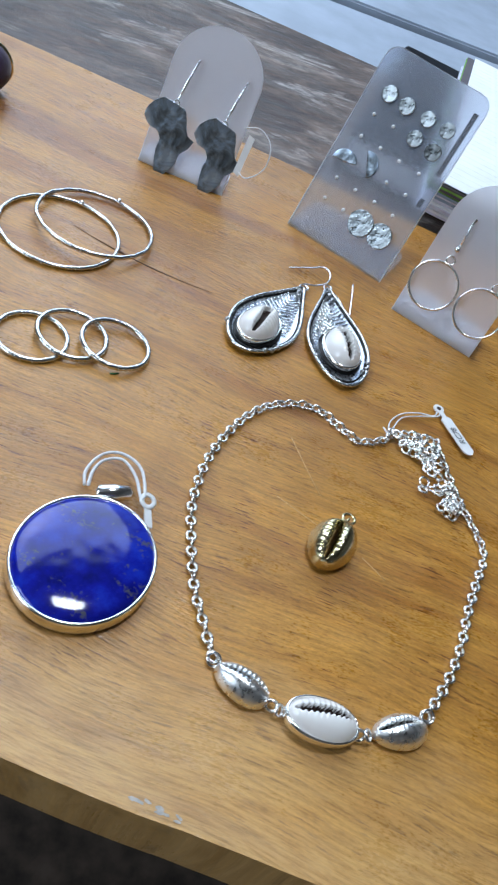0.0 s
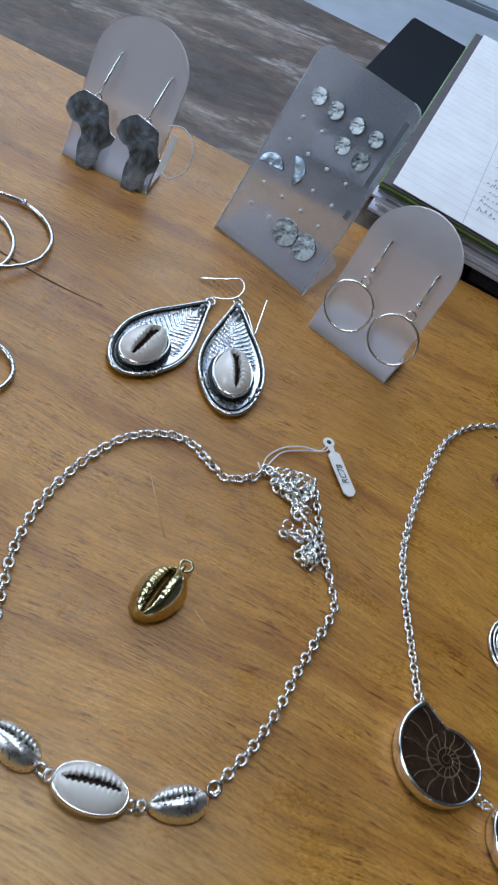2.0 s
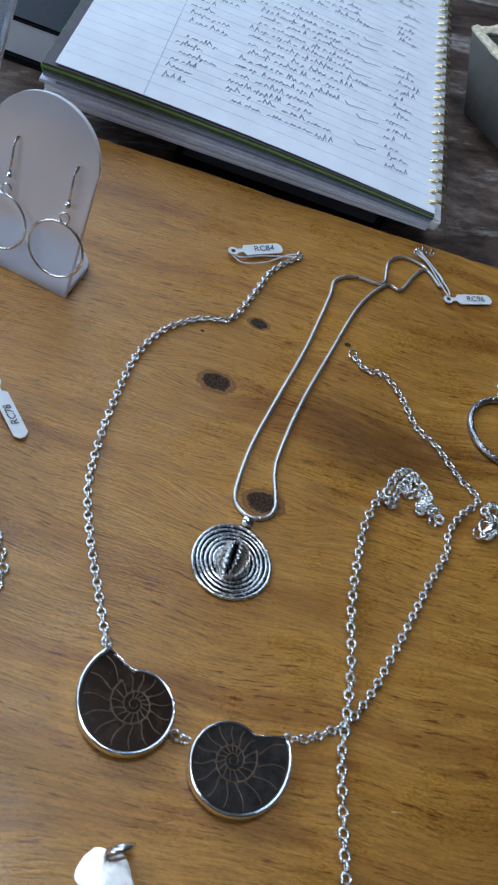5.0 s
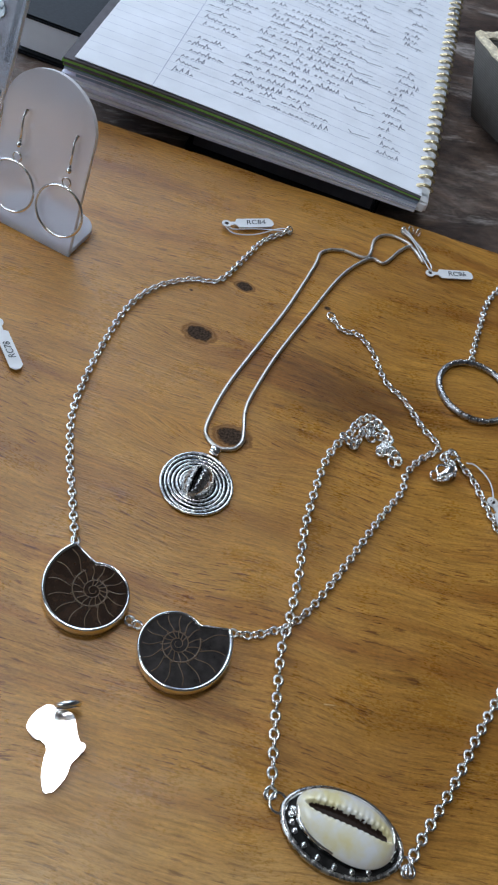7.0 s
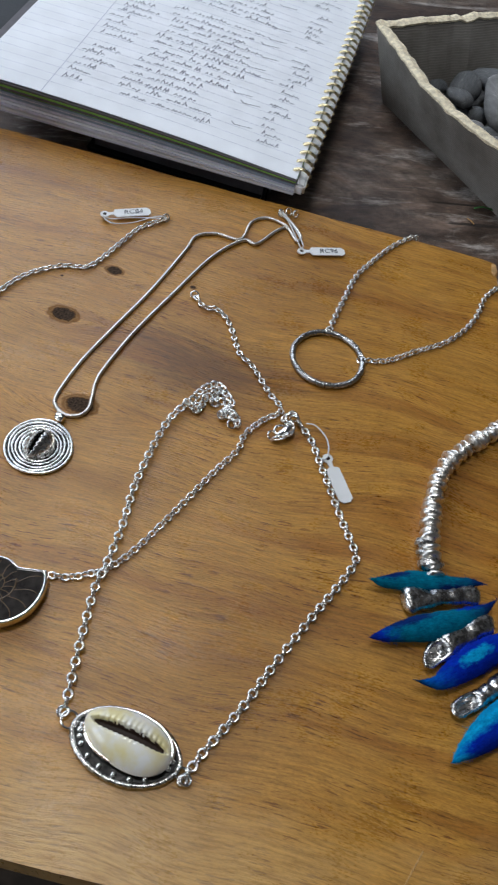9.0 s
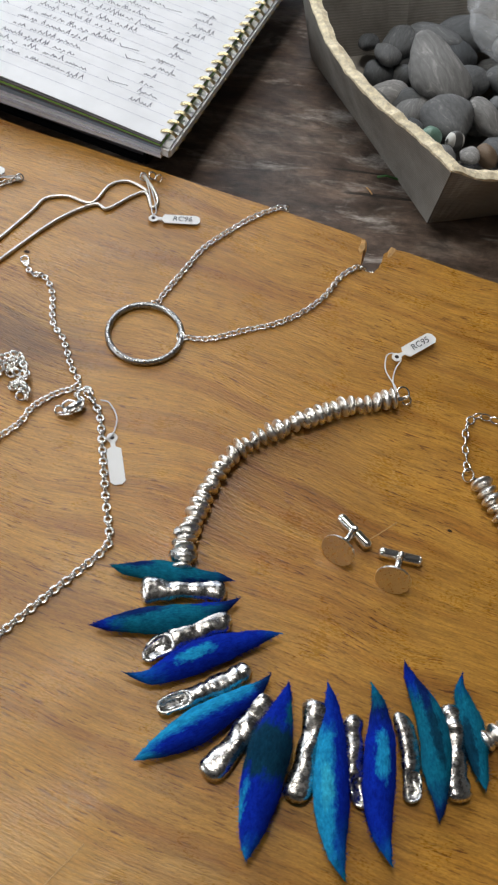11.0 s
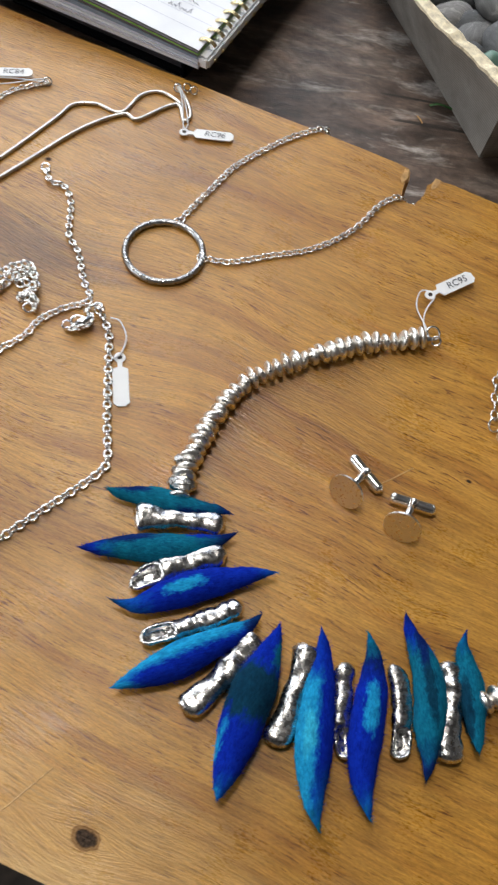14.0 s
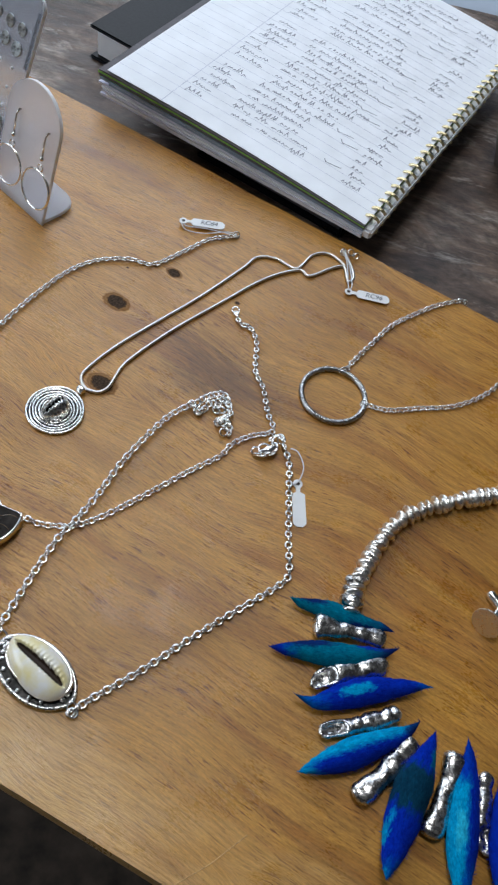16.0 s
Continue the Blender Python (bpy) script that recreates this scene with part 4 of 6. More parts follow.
    tube(bm, spline([tuple(inv @ Vector(p)) for p in hook], 0.0012), 0.00048, 6)
    part("ear_wire", bm, SILVER, t)
    bm = bmesh.new()
    tube(bm, circle(-0.0012, 0, 0.0012, 0.0019, 16), 0.0005, 6, True)
    part("loop", bm, SILVER, t)
    return t


drop_earring((0.1355, 0.3515), (-0.0300, -0.0490, 0), [(0.1345, 0.3520, 0.001), (0.1362, 0.3557, 0.0015), (0.1416, 0.3564, 0.002), (0.1470, 0.3591, 0.003), (0.1493, 0.3655, 0.0035), (0.1470, 0.3703, 0.0035), (0.1407, 0.3686, 0.0025), (0.1305, 0.3664, 0.001)])
drop_earring((0.1477, 0.3562), (0.0012, -0.0600, 0), [(0.1472, 0.3575, 0.002), (0.1525, 0.3530, 0.0010), (0.1556, 0.3440, 0.0008), (0.1564, 0.3411, 0.0012), (0.1576, 0.3480, 0.0025), (0.1600, 0.3633, 0.004)], 0.0618, 0.0264)


# ---- display stands ----
def stand_frame(left, right, lean):
    L, R = Vector((*left, 0)), Vector((*right, 0))
    u = (R - L).normalized()
    back = Vector((-u.y, u.x, 0))
    v = back * math.sin(radians(lean)) + Vector((0, 0, math.cos(radians(lean))))
    return Matrix.Translation(L) @ Matrix((u, v, u.cross(v))).transposed().to_4x4(), (R - L).length


def earring_stand(label, left, right, lean, height, mat, arch, d=0.026):
    """An L of bent acrylic: a leaning face and a rounded foot behind it."""
    m, w = stand_frame(left, right, lean)
    t = thing("earring_stand", label, "display stand", m)
    th = 0.0022
    if arch:
        out = [(0, 0), (w, 0), (w, height - w * 0.48)] + [(w / 2 + w / 2 * math.cos(a), height - w * 0.48 + w * 0.48 * math.sin(a)) for a in (math.pi * k / 24 for k in range(1, 24))] + [(0, height - w * 0.48)]
    else:
        r = 0.006
        out = [(0, 0), (w, 0)] + [(w - r + r * math.cos(a), height - r + r * math.sin(a)) for a in (math.pi / 2 * k / 8 for k in range(9))] + [(r - r * math.sin(a), height - r + r * math.cos(a)) for a in (math.pi / 2 * k / 8 for k in range(9))]
    bm = bmesh.new()
    slab(bm, out, -th, 0, 0.0004, 2)
    for f in bm.faces:
        f.normal_update()
        if abs(f.normal.z) < 0.9:
            f.material_index = 1
    part("face", bm, [mat, EDGE_LIT], t, "", None, False)
    # the foot lies on the board behind the face
    bm = bmesh.new()
    r = 0.010
    foot = [(0, 0.002), (w, 0.002), (w, d - r)] + [(w - r + r * math.cos(a), d - r + r * math.sin(a)) for a in (math.pi / 2 * k / 8 for k in range(1, 9))] + [(r - r * math.sin(a), d - r + r * math.cos(a)) for a in (math.pi / 2 * k / 8 for k in range(9))]
    slab(bm, foot, 0.0003, 0.0003 + th, 0.0004, 2)
    for f in bm.faces:
        f.normal_update()
        if abs(f.normal.z) < 0.9:
            f.material_index = 1
    flat = m.to_3x3()
    u = flat.col[0]
    base = Matrix.Translation(m.translation) @ Matrix((u, Vector((-u.y, u.x, 0)), Vector((0, 0, 1)))).transposed().to_4x4()
    part("foot", bm, [CLEARFOOT, CLEARFOOT] if mat is CLEARISH else [mat, EDGE_LIT], t, "", m.inverted() @ base, False)
    return t, m, w


def wire_hook(bm, x, y0, y1, z=0.0012):
    tube(bm, [(x, y0 + 0.0006, -0.0032), (x, y0 + 0.0012, 0.0004), (x - 0.0004, y0 - 0.0015, z), (x, (y0 + y1) / 2, z + 0.0004), (x, y1, z)], 0.00055, 6)


AFRICA = [(-0.22, 0.50), (0.05, 0.47), (0.22, 0.42), (0.30, 0.28), (0.36, 0.12), (0.52, 0.08), (0.46, -0.03), (0.30, -0.15), (0.30, -0.28), (0.20, -0.40), (0.10, -0.50), (-0.04, -0.50), (-0.10, -0.33), (-0.13, -0.15), (-0.10, -0.02), (-0.18, 0.06), (-0.36, 0.08), (-0.50, 0.20), (-0.46, 0.34), (-0.34, 0.45)]


def africa_plate(bm, w, h, th):
    out = []
    for (x0, y0), (x1, y1) in zip(AFRICA, AFRICA[1:] + AFRICA[:1]):
        for k in range(3):
            x, y = x0 + (x1 - x0) * k / 3, y0 + (y1 - y0) * k / 3
            j = noise.noise(Vector((x * 9, y * 9, 1.0))) * 0.02
            out.append(((x + j) * w, (y + j) * h))
    return slab(bm, out[::-1], 0, th, th * 0.25, 1)


stand, sm, sw = earring_stand("frosted acrylic arch earring stand leaning back", (0.0580, 0.4215), (0.0990, 0.4115), 24, 0.068, FROST, True)
for x, tilt in ((0.0121, 3), (0.0356, -2)):
    t = thing("africa_earring", "tarnished hammered Africa-shaped earring hanging on a silver hook", "earring", sm @ pose(x, 0.0, 0.0006), "pair of map earrings")
    bm = bmesh.new()
    tube(bm, spline([(0, 0.0500, -0.0032), (0, 0.0506, 0.0004), (-0.0005, 0.0485, 0.0014), (-0.0020, 0.0400, 0.0020), (-0.0034, 0.0310, 0.0020)], 0.001), lambda q: 0.00050 + (0.00026 if 0.55 < q < 0.80 else 0.0), 6)
    part("ear_wire", bm, SILVER, t)
    bm = bmesh.new()
    tube(bm, circle(-0.0034, 0.0300, 0.0022, 0.0014, 14), 0.0004, 6, True)
    part("loop", bm, SILVER, t)
    bm = bmesh.new()
    africa_plate(bm, 0.0245, 0.0335, 0.0009)
    part("plate", bm, TARNISH_SKY, t, "hammered tarnished plate, sky reflections in its colour", pose(-0.0029, 0.0142, 0.0018, 4, 0, tilt), False)
tg = thing("string_tag", "small price tag turned edge-on with a loop of clear string", "tag", sm @ pose(0.0455, 0.0195, 0.0030))
bm = bmesh.new()
tube(bm, spline([(-0.004, 0.013, 0), (0.003, 0.015, 0.002), (0.010, 0.010, 0.004), (0.011, 0.000, 0.004), (0.005, -0.007, 0.003), (0.0, -0.006, 0.001)], 0.0012), 0.00032, 5)
part("string", bm, THREAD, tg)
bm = bmesh.new()
slab(bm, [(-0.002, -0.007), (0.001, -0.008), (0.002, 0.010), (-0.001, 0.011)], 0, 0.0006)
part("label", bm, CARD, tg, "", None, False)

stand, sm, sw = earring_stand("cloudy clear acrylic stud display leaning back", (0.1322, 0.4050), (0.1768, 0.3766), 24, 0.0905, CLEARISH, False, 0.036)


def stud(x, y, r, mat, half=0.0, squash=1.0):
    t = thing("stud_earring", "small round textured silver stud earring on the clear display", "earring", sm @ pose(x, y, 0.0004, 0, 0, half), "studs on the display")
    bm = bmesh.new()
    if half:
        out = [(r * math.cos(a), r * math.sin(a) * squash) for a in (math.pi * k / 14 for k in range(15))]
    else:
        out = [(r * math.cos(a) * (1 + 0.03 * math.sin(5 * a)), r * math.sin(a)) for a in (math.tau * k / 22 for k in range(22))]
    slab(bm, out, 0, 0.0010, 0.0003, 1)
    part("disc", bm, mat, t, "", pose(0, 0, 0, random.uniform(-6, 6), random.uniform(-6, 6)), False)
    bm = bmesh.new()
    tube(bm, [(0, 0, -0.007), (0, 0, 0)], 0.0004, 6)
    part("post", bm, SILVER, t)


for x, y, r in ((0.0115, 0.0717, 0.0037), (0.0210, 0.0709, 0.0038), (0.0323, 0.0708, 0.0035), (0.0423, 0.0708, 0.0035), (0.0317, 0.0612, 0.0037), (0.0418, 0.0602, 0.0039)):
    stud(x, y, r, STUD)
stud(0.0088, 0.0375, 0.0060, TARNISH_SKY, 8, 0.9)
stud(0.0188, 0.0415, 0.0060, TARNISH_SKY, -62, 0.9)
stud(0.0307, 0.0182, 0.0063, STUD)
stud(0.0415, 0.0178, 0.0060, STUD)
peg = as_mesh("peg_hole", ball(bmesh.new(), (0, 0, 0), 0.0009, 8, 5), PAPER)
for i, rows_ in enumerate(((19.5, 29.8, 40.0, 50.7, 61.3), (19.2, 29.5, 50.4, 60.9), (29.4, 39.4, 49.9), (28.7, 39.1, 49.7))):
    for y in rows_:
        shared("peg_hole", peg, stand, pose(0.0097 + i * 0.0106, y * 1e-3, 0.0002))
for y0, y1 in ((0.0530, 0.0828), (0.0375, 0.0416)):
    part("slot", slab(bmesh.new(), [(0.0478, y0), (0.0500, y0), (0.0500, y1), (0.0478, y1)], -0.0028, -0.0023), BLACK, stand, "dark slot", None, False)

stand, sm, sw = earring_stand("frosted acrylic arch earring stand leaning back", (0.1800, 0.3580), (0.2153, 0.3368), 17, 0.0695, FROST, True)
for x, y in ((0.0110, 0.0500), (0.0342, 0.0497)):
    t = thing("hoop_drop_earring", "thin silver hoop hanging on a hook with a small bead", "earring", sm @ pose(x, y, 0.0008), "pair of hoop drop earrings")
    bm = bmesh.new()
    wire_hook(bm, 0, 0.0, -0.0122)
    part("ear_wire", bm, SILVER, t)
    bm = bmesh.new()
    ball(bm, (0, -0.0128, 0.0013), 0.0014, 10, 7)
    part("bead", bm, SILVER, t)
    bm = bmesh.new()
    tube(bm, circle(0, -0.0180, 0.0013, 0.0019, 14), 0.0004, 6, True)
    part("loop", bm, SILVER, t)
    bm = bmesh.new()
    tube(bm, circle(-0.0006, -0.0308, 0.0013, 0.0107, 48), 0.00062, 6, True)
    part("hoop", bm, SILVER, t)


# ---- ammonite necklace ----
amm = thing("ammonite_necklace", "silver chain necklace with two sliced ammonite fossils", "necklace")
lay_chain(amm, mm((3172, 3697), (3037, 3608), (2931, 3468), (2804, 3313), (2677, 3302), (2527, 3236), (2407, 3105), (2309, 2895), (2240, 2705), (2197, 2531), (2194, 2349), (2208, 2180), (2221, 2023), (2226, 1990)), LINK_MID, 0.00205)
lay_chain(amm, mm((2734, 1683), (2798, 1675), (2885, 1694), (2934, 1711), (3031, 1790), (3175, 1947), (3335, 2132), (3448, 2253), (3484, 2334), (3563, 2409), (3658, 2473), (3611, 2569), (3554, 2713), (3495, 2800), (3462, 2975), (3412, 3063), (3349, 3078), (3311, 3142)), LINK_MID, 0.00205)
jump(amm, 0.2226, 0.1996, 0.0030, LINK_BIG, 50, 80)
jump(amm, 0.3305, 0.3158, 0.0012, RING_JUMP, 15)
jump(amm, 0.2400, 0.1720, 0.0022, LINK_BIG, 40, -30)
jump(amm, 0.2422, 0.1707, 0.0022, LINK_BIG, 60, -20)
jump(amm, 0.3178, 0.3702, 0.0016, RING_JUMP, 60, 30)
price_tag(amm, (0.2868, 0.3688), (0.3098, 0.3735), "RC84", mm((3180, 3710), (3120, 3700), (3000, 3640), (2900, 3630), (2860, 3680), (2900, 3660), (3000, 3680), (3120, 3690), (3185, 3690), z=0.0020), 0.0022)


def ammonite(cx, cy, angle, sense, r1, stone):
    """A sliced ammonite: a coiled outline in a bezel, with its spiral and chamber walls."""
    root = part("ammonite", bmesh.new(), stone, amm, "polished dark ammonite slice", pose(cx, cy, 0))
    n = 60

    def edge_at(f, k=1.0):
        a = radians(angle) + sense * math.tau * f
        r = r1 * math.exp(-0.105 * math.tau * f) * k
        return Vector((r * math.cos(a), r * math.sin(a), 0))
    out = [edge_at(0.935 * i / n) for i in range(n + 1)]
    step = [out[-1].lerp(out[0], q) for q in (0.35, 0.7)]
    loop = out + step
    if sense < 0:
        loop = loop[::-1]
    bm = bmesh.new()
    slab(bm, [(p.x * 0.97, p.y * 0.97) for p in loop], 0.0006, 0.0054, 0.0004)
    bm.to_mesh(root.data)
    bm.free()
    root.data.shade_flat()
    bm = bmesh.new()
    rows = []
    for d, z in ((0.97, 0.0001), (1.01, 0.0006), (1.03, 0.0030), (1.03, 0.0054), (1.01, 0.0060), (0.965, 0.0060), (0.95, 0.0054)):
        rows.append([bm.verts.new((p.x * d, p.y * d, z)) for p in loop])
    for a, b in zip(rows, rows[1:]):
        for k in range(len(loop)):
            bm.faces.new((a[k], a[(k + 1) % len(loop)], b[(k + 1) % len(loop)], b[k]))
    part("bezel", bm, SILVER, root, "polished silver bezel")
    bm = bmesh.new()
    spiral = []
    for i in range(110):
        f = 1.0 + i / 40
        a = radians(angle) + sense * math.tau * f
        r = r1 * 0.92 * math.exp(-0.125 * math.tau * f)
        spiral.append(Vector((r * math.cos(a), r * math.sin(a), 0.00544)))
    tube(bm, spiral, lambda t: 0.00022 * (1 - t) + 0.00008, 5, False, 0.5)
    part("spiral_wall", bm, SUTURE, root, "pale brown spiral wall")
    for turn_ in (0, 1):
        for i in range(15):
            f = (i + 0.5) / 15 + turn_
            pts = []
            for q in range(7):
                s = q / 6
                ff = f - 0.020 * math.sin(s * math.pi * 0.9) - 0.010 * s
                a = radians(angle) + sense * math.tau * ff
                ro = r1 * 0.92 * math.exp(-0.108 * math.tau * f)
                ri = r1 * 0.92 * math.exp(-0.125 * math.tau * (f + 1))
                r = ri + (ro - ri) * s
                pts.append(Vector((r * math.cos(a), r * math.sin(a), 0.00543)))
            bm = bmesh.new()
            tube(bm, pts, 0.00018, 4, False, 0.5)
            part("suture", bm, SUTURE, root)


ammonite(0.2282, 0.1808, 109, 1, 0.0177, AMMO)
ammonite(0.2544, 0.1632, 15, -1, 0.0177, AMMO_GREY)


# ---- necklace with the framed cowrie ----
fr = thing("framed_cowrie_necklace", "silver chain necklace with a large cowrie in an oxidised frame", "necklace")
lay_chain(fr, mm((2804, 1192), (2829, 1342), (2855, 1479), (2887, 1626), (2925, 1722), (2983, 1893), (3022, 2052), (3086, 2225), (3162, 2386), (3247, 2490)), LINK_BIG, 0.00245, 0.0022)
lay_chain(fr, mm((3247, 2490), (3290, 2450), (3330, 2520), (3395, 2560), (3350, 2500), (3420, 2490), (3385, 2425), (3440, 2430), (3461, 2373)), LINK_BIG, 0.0023, 0.0015, (25, 65), 25, 0.0014)
lay_chain(fr, mm((3182, 965), (3248, 1043), (3387, 1185), (3519, 1339), (3660, 1496), (3787, 1631), (3869, 1727), (3879, 1788), (3852, 1903), (3825, 2037), (3798, 2177), (3769, 2324), (3728, 2399)), LINK_BIG, 0.0023)
lay_chain(fr, mm((3728, 2399), (3700, 2440), (3660, 2415), (3690, 2360), (3640, 2310), (3600, 2310)), LINK_BIG, 0.0021, 0.0016, (30, 70), 25, 0.0016)
lay_chain(fr, mm((3270, 2500), (3320, 2560), (3380, 2590), (3420, 2530), (3440, 2470), (3400, 2450), (3455, 2400)), LINK_BIG, 0.0023, 0.0022, (20, 60), 30, 0.0012)
for x, y, yaw in ((0.3708, 0.2430, 0), (0.3600, 0.2330, 30), (0.3392, 0.2428, 20), (0.3292, 0.2468, 0), (0.3430, 0.2382, 60), (0.3178, 0.0985, 30), (0.3192, 0.0965, 80)):
    jump(fr, x, y, 0.0018, RING_JUMP, 25, yaw)
jump(fr, 0.2800, 0.1192, 0.0020, RING_JUMP, 30, 20)
jump(fr, 0.2822, 0.1166, 0.0018, RING_BIG, 12, 70)
price_tag(fr, (0.3832, 0.2225), (0.3885, 0.2008), "", mm((3760, 2400), (3800, 2390), (3840, 2320), (3835, 2240), (3806, 2205), z=0.0016), 0.0004, False, 0.0062)
clasp = bmesh.new()
tube(clasp, spline([(0.3620, 0.2327, 0.0022), (0.3642, 0.2333, 0.0030), (0.3670, 0.2353, 0.0032), (0.3692, 0.2385, 0.0026)], 0.0006), lambda q: 0.0011 + 0.0009 * math.sin(math.pi * q) ** 2, 10)
part("clasp", clasp, SILVER, fr, "small silver lobster clasp")
clasp = bmesh.new()
tube(clasp, spline([(0.3620, 0.2327, 0.0024), (0.3612, 0.2355, 0.0028), (0.3634, 0.2375, 0.0028), (0.3670, 0.2370, 0.0026)], 0.0006), 0.0006, 7)
part("clasp_gate", clasp, SILVER, fr)
fp = along((0.3003, 0.1078, 0), (0.0338, -0.0150, 0))
bm = bmesh.new()
alm = []
for k in range(56):
    a = math.tau * k / 56
    alm.append((0.0184 * math.cos(a), (0.0108 if math.sin(a) > 0 else 0.0114) * math.copysign(abs(math.sin(a)) ** 1.12, math.sin(a))))
slab(bm, alm, 0.0002, 0.0014)
frame_part = part("frame_plate", bm, OXIDE, fr, "oxidised silver backplate", fp, False)
bm = bmesh.new()
tube(bm, [Vector((x, y, 0.0017)) for x, y in alm], 0.0009, 7, True)
part("frame_rim", bm, ANTIQUE, frame_part, "worn silver rim")
for k in (29, 31, 33, 36, 39, 42, 45, 48, 27, 1, 54, 3):
    x, y = alm[k % 56]
    part("granule", ball(bmesh.new(), (x * 0.86, y * 0.84, 0.0020), 0.0010, 10, 7), SILVER, frame_part)
part("shell", cowrie(bmesh.new(), 0.0310, 0.0178, 0.0056, (-0.0002, 0.0012, 0.0040), 0.080, 0.3, 17, 0.04, 0.38), [SHELL, SLIT], frame_part, "cream-white cowrie shell", pose(0, 0, 0, 0, 0, -8))
bm = bmesh.new()
rows = []
for d, z in ((1.06, 0.0014), (1.07, 0.0044), (1.03, 0.0052), (0.97, 0.0046)):
    rows.append([bm.verts.new((0.0003 + 0.0146 * d * math.cos(t), 0.0016 + 0.0085 * d * math.sin(t), z)) for t in (math.tau * j / 40 for j in range(40))])
for r0, r1 in zip(rows, rows[1:]):
    for j in range(40):
        bm.faces.new((r0[j], r0[(j + 1) % 40], r1[(j + 1) % 40], r1[j]))
part("shell_bezel", bm, SILVER, frame_part)


# ---- snake chain with the coiled disc ----
sn = thing("disc_necklace", "silver snake-chain necklace with a coiled disc and small cowrie", "necklace")
left_side = spline(mm((2765, 2408), (2735, 2416), (2706, 2446), (2694, 2490), (2718, 2562), (2795, 2715), (2927, 2918), (3102, 3181), (3270, 3471), (3327, 3582), (3431, 3614), (3556, 3584), (3625, 3723), (3709, 3769), (3792, 3733), (3830, 3690), z=0.0009), 0.0011)
right_side = spline(mm((2765, 2408), (2802, 2414), (2834, 2450), (2846, 2510), (2858, 2590), (2895, 2680), (3022, 2899), (3204, 3161), (3404, 3436), (3569, 3574), (3638, 3553), (3747, 3661), (3814, 3695), (3853, 3597), (3880, 3640), (3840, 3743), (3781, 3828), z=0.0011), 0.0011)
for pts in (left_side, right_side):
    bm = bmesh.new()
    ribbed = []
    for a, b in zip(pts, pts[1:]):
        ribbed += [a, a.lerp(b, 0.5)]
    tube(bm, ribbed, lambda t, n=len(ribbed): 0.00086 + 0.00009 * math.cos(math.pi * round(t * (n - 1))), 8)
    part("snake_chain", bm, SNAKE, sn)
for x, y, tilt in ((0.3790, 0.3800, 60), (0.3835, 0.3815, 40), (0.3870, 0.3800, 70)):
    jump(sn, x, y, 0.0022, RING_JUMP, tilt, 40)
dp = pose(0.2646, 0.2252, 0)
disc = part("coiled_disc", slab(bmesh.new(), [(0.0134 * math.cos(a), 0.0134 * math.sin(a)) for a in (math.tau * k / 48 for k in range(48))], 0.0001, 0.0008), OXIDE, sn, "disc of coiled silver wire", dp, False)
for i in range(6):
    bm = bmesh.new()
    tube(bm, [p * (1 + 0.012 * math.sin(3 * k / 9 + i * 2)) for k, p in enumerate(circle(0, 0, 0.0010, 0.0060 + i * 0.00142, 56))], 0.00052 if i < 5 else 0.00066, 6, True)
    part("wire_coil", bm, CHAIN, disc)
part("small_cowrie", cowrie(bmesh.new(), 0.0152, 0.0110, 0.0058, (0, 0, 0.0012), 0.085, 0.3, 8, 0.04, 1.2, 0.10), [ANTIQUE, OXIDE], disc, "small silver cowrie", pose(0, 0, 0, 0, 0, 56))
bm = bmesh.new()
tube(bm, [(-0.0019, 0, 0), (-0.0017, 0, 0), (0.0017, 0, 0), (0.0019, 0, 0)], lambda q: 0.0019 if 0.2 < q < 0.8 else 0.0016, 14)
part("bail", bm, SILVER, disc, "small silver band bail", pose(0.0076, 0.0140, 0.0020, 0, 0, -29))
price_tag(sn, (0.3870, 0.3516), (0.4102, 0.3533), "RC96", mm((3800, 3800), (3830, 3700), (3850, 3600), (3866, 3530), (3880, 3560), (3850, 3680), (3810, 3790), (3780, 3810), z=0.0026), 0.0012)


# ---- necklace with the open ring ----
rn = thing("ring_necklace", "fine silver chain necklace with a large textured open ring", "necklace")
bm = bmesh.new()
tube(bm, [p * 1.0 for p in circle(0, 0, 0.0014, 0.0165, 72)], 0.00142, 8, True)
ringp = part("ring", bm, DARKSILVER, rn, "textured oxidised silver ring", pose(0.3907, 0.2785, 0))
bm = bmesh.new()
for k in range(76):
    a = math.tau * k / 76
    r = 0.0165 + random.uniform(-0.0005, 0.0005)
    tube(bm, [(r * math.cos(a) - 0.0005 * math.sin(a + 0.7), r * math.sin(a) + 0.0005 * math.cos(a + 0.7), 0.0027), (r * math.cos(a) + 0.0005 * math.sin(a + 0.7), r * math.sin(a) - 0.0005 * math.cos(a + 0.7), 0.0027)], 0.00033, 4)
part("stamping", bm, SILVER, ringp, "bright stamped marks")
jump(rn, 0.3935, 0.2952, 0.0018, RING_JUMP, 40, 30)
jump(rn, 0.4068, 0.2782, 0.0018, RING_JUMP, 40, -40)
lay_chain(rn, mm((3950, 2980), (3967, 3026), (4056, 3202), (4133, 3350), (4242, 3475), (4369, 3600), (4500, 3690)) + [(0.4535, 0.3705, -0.0012), (0.4550, 0.3722, -0.006), (0.4556, 0.3738, -0.013)], LINK_MID, 0.00205, 0.0010)
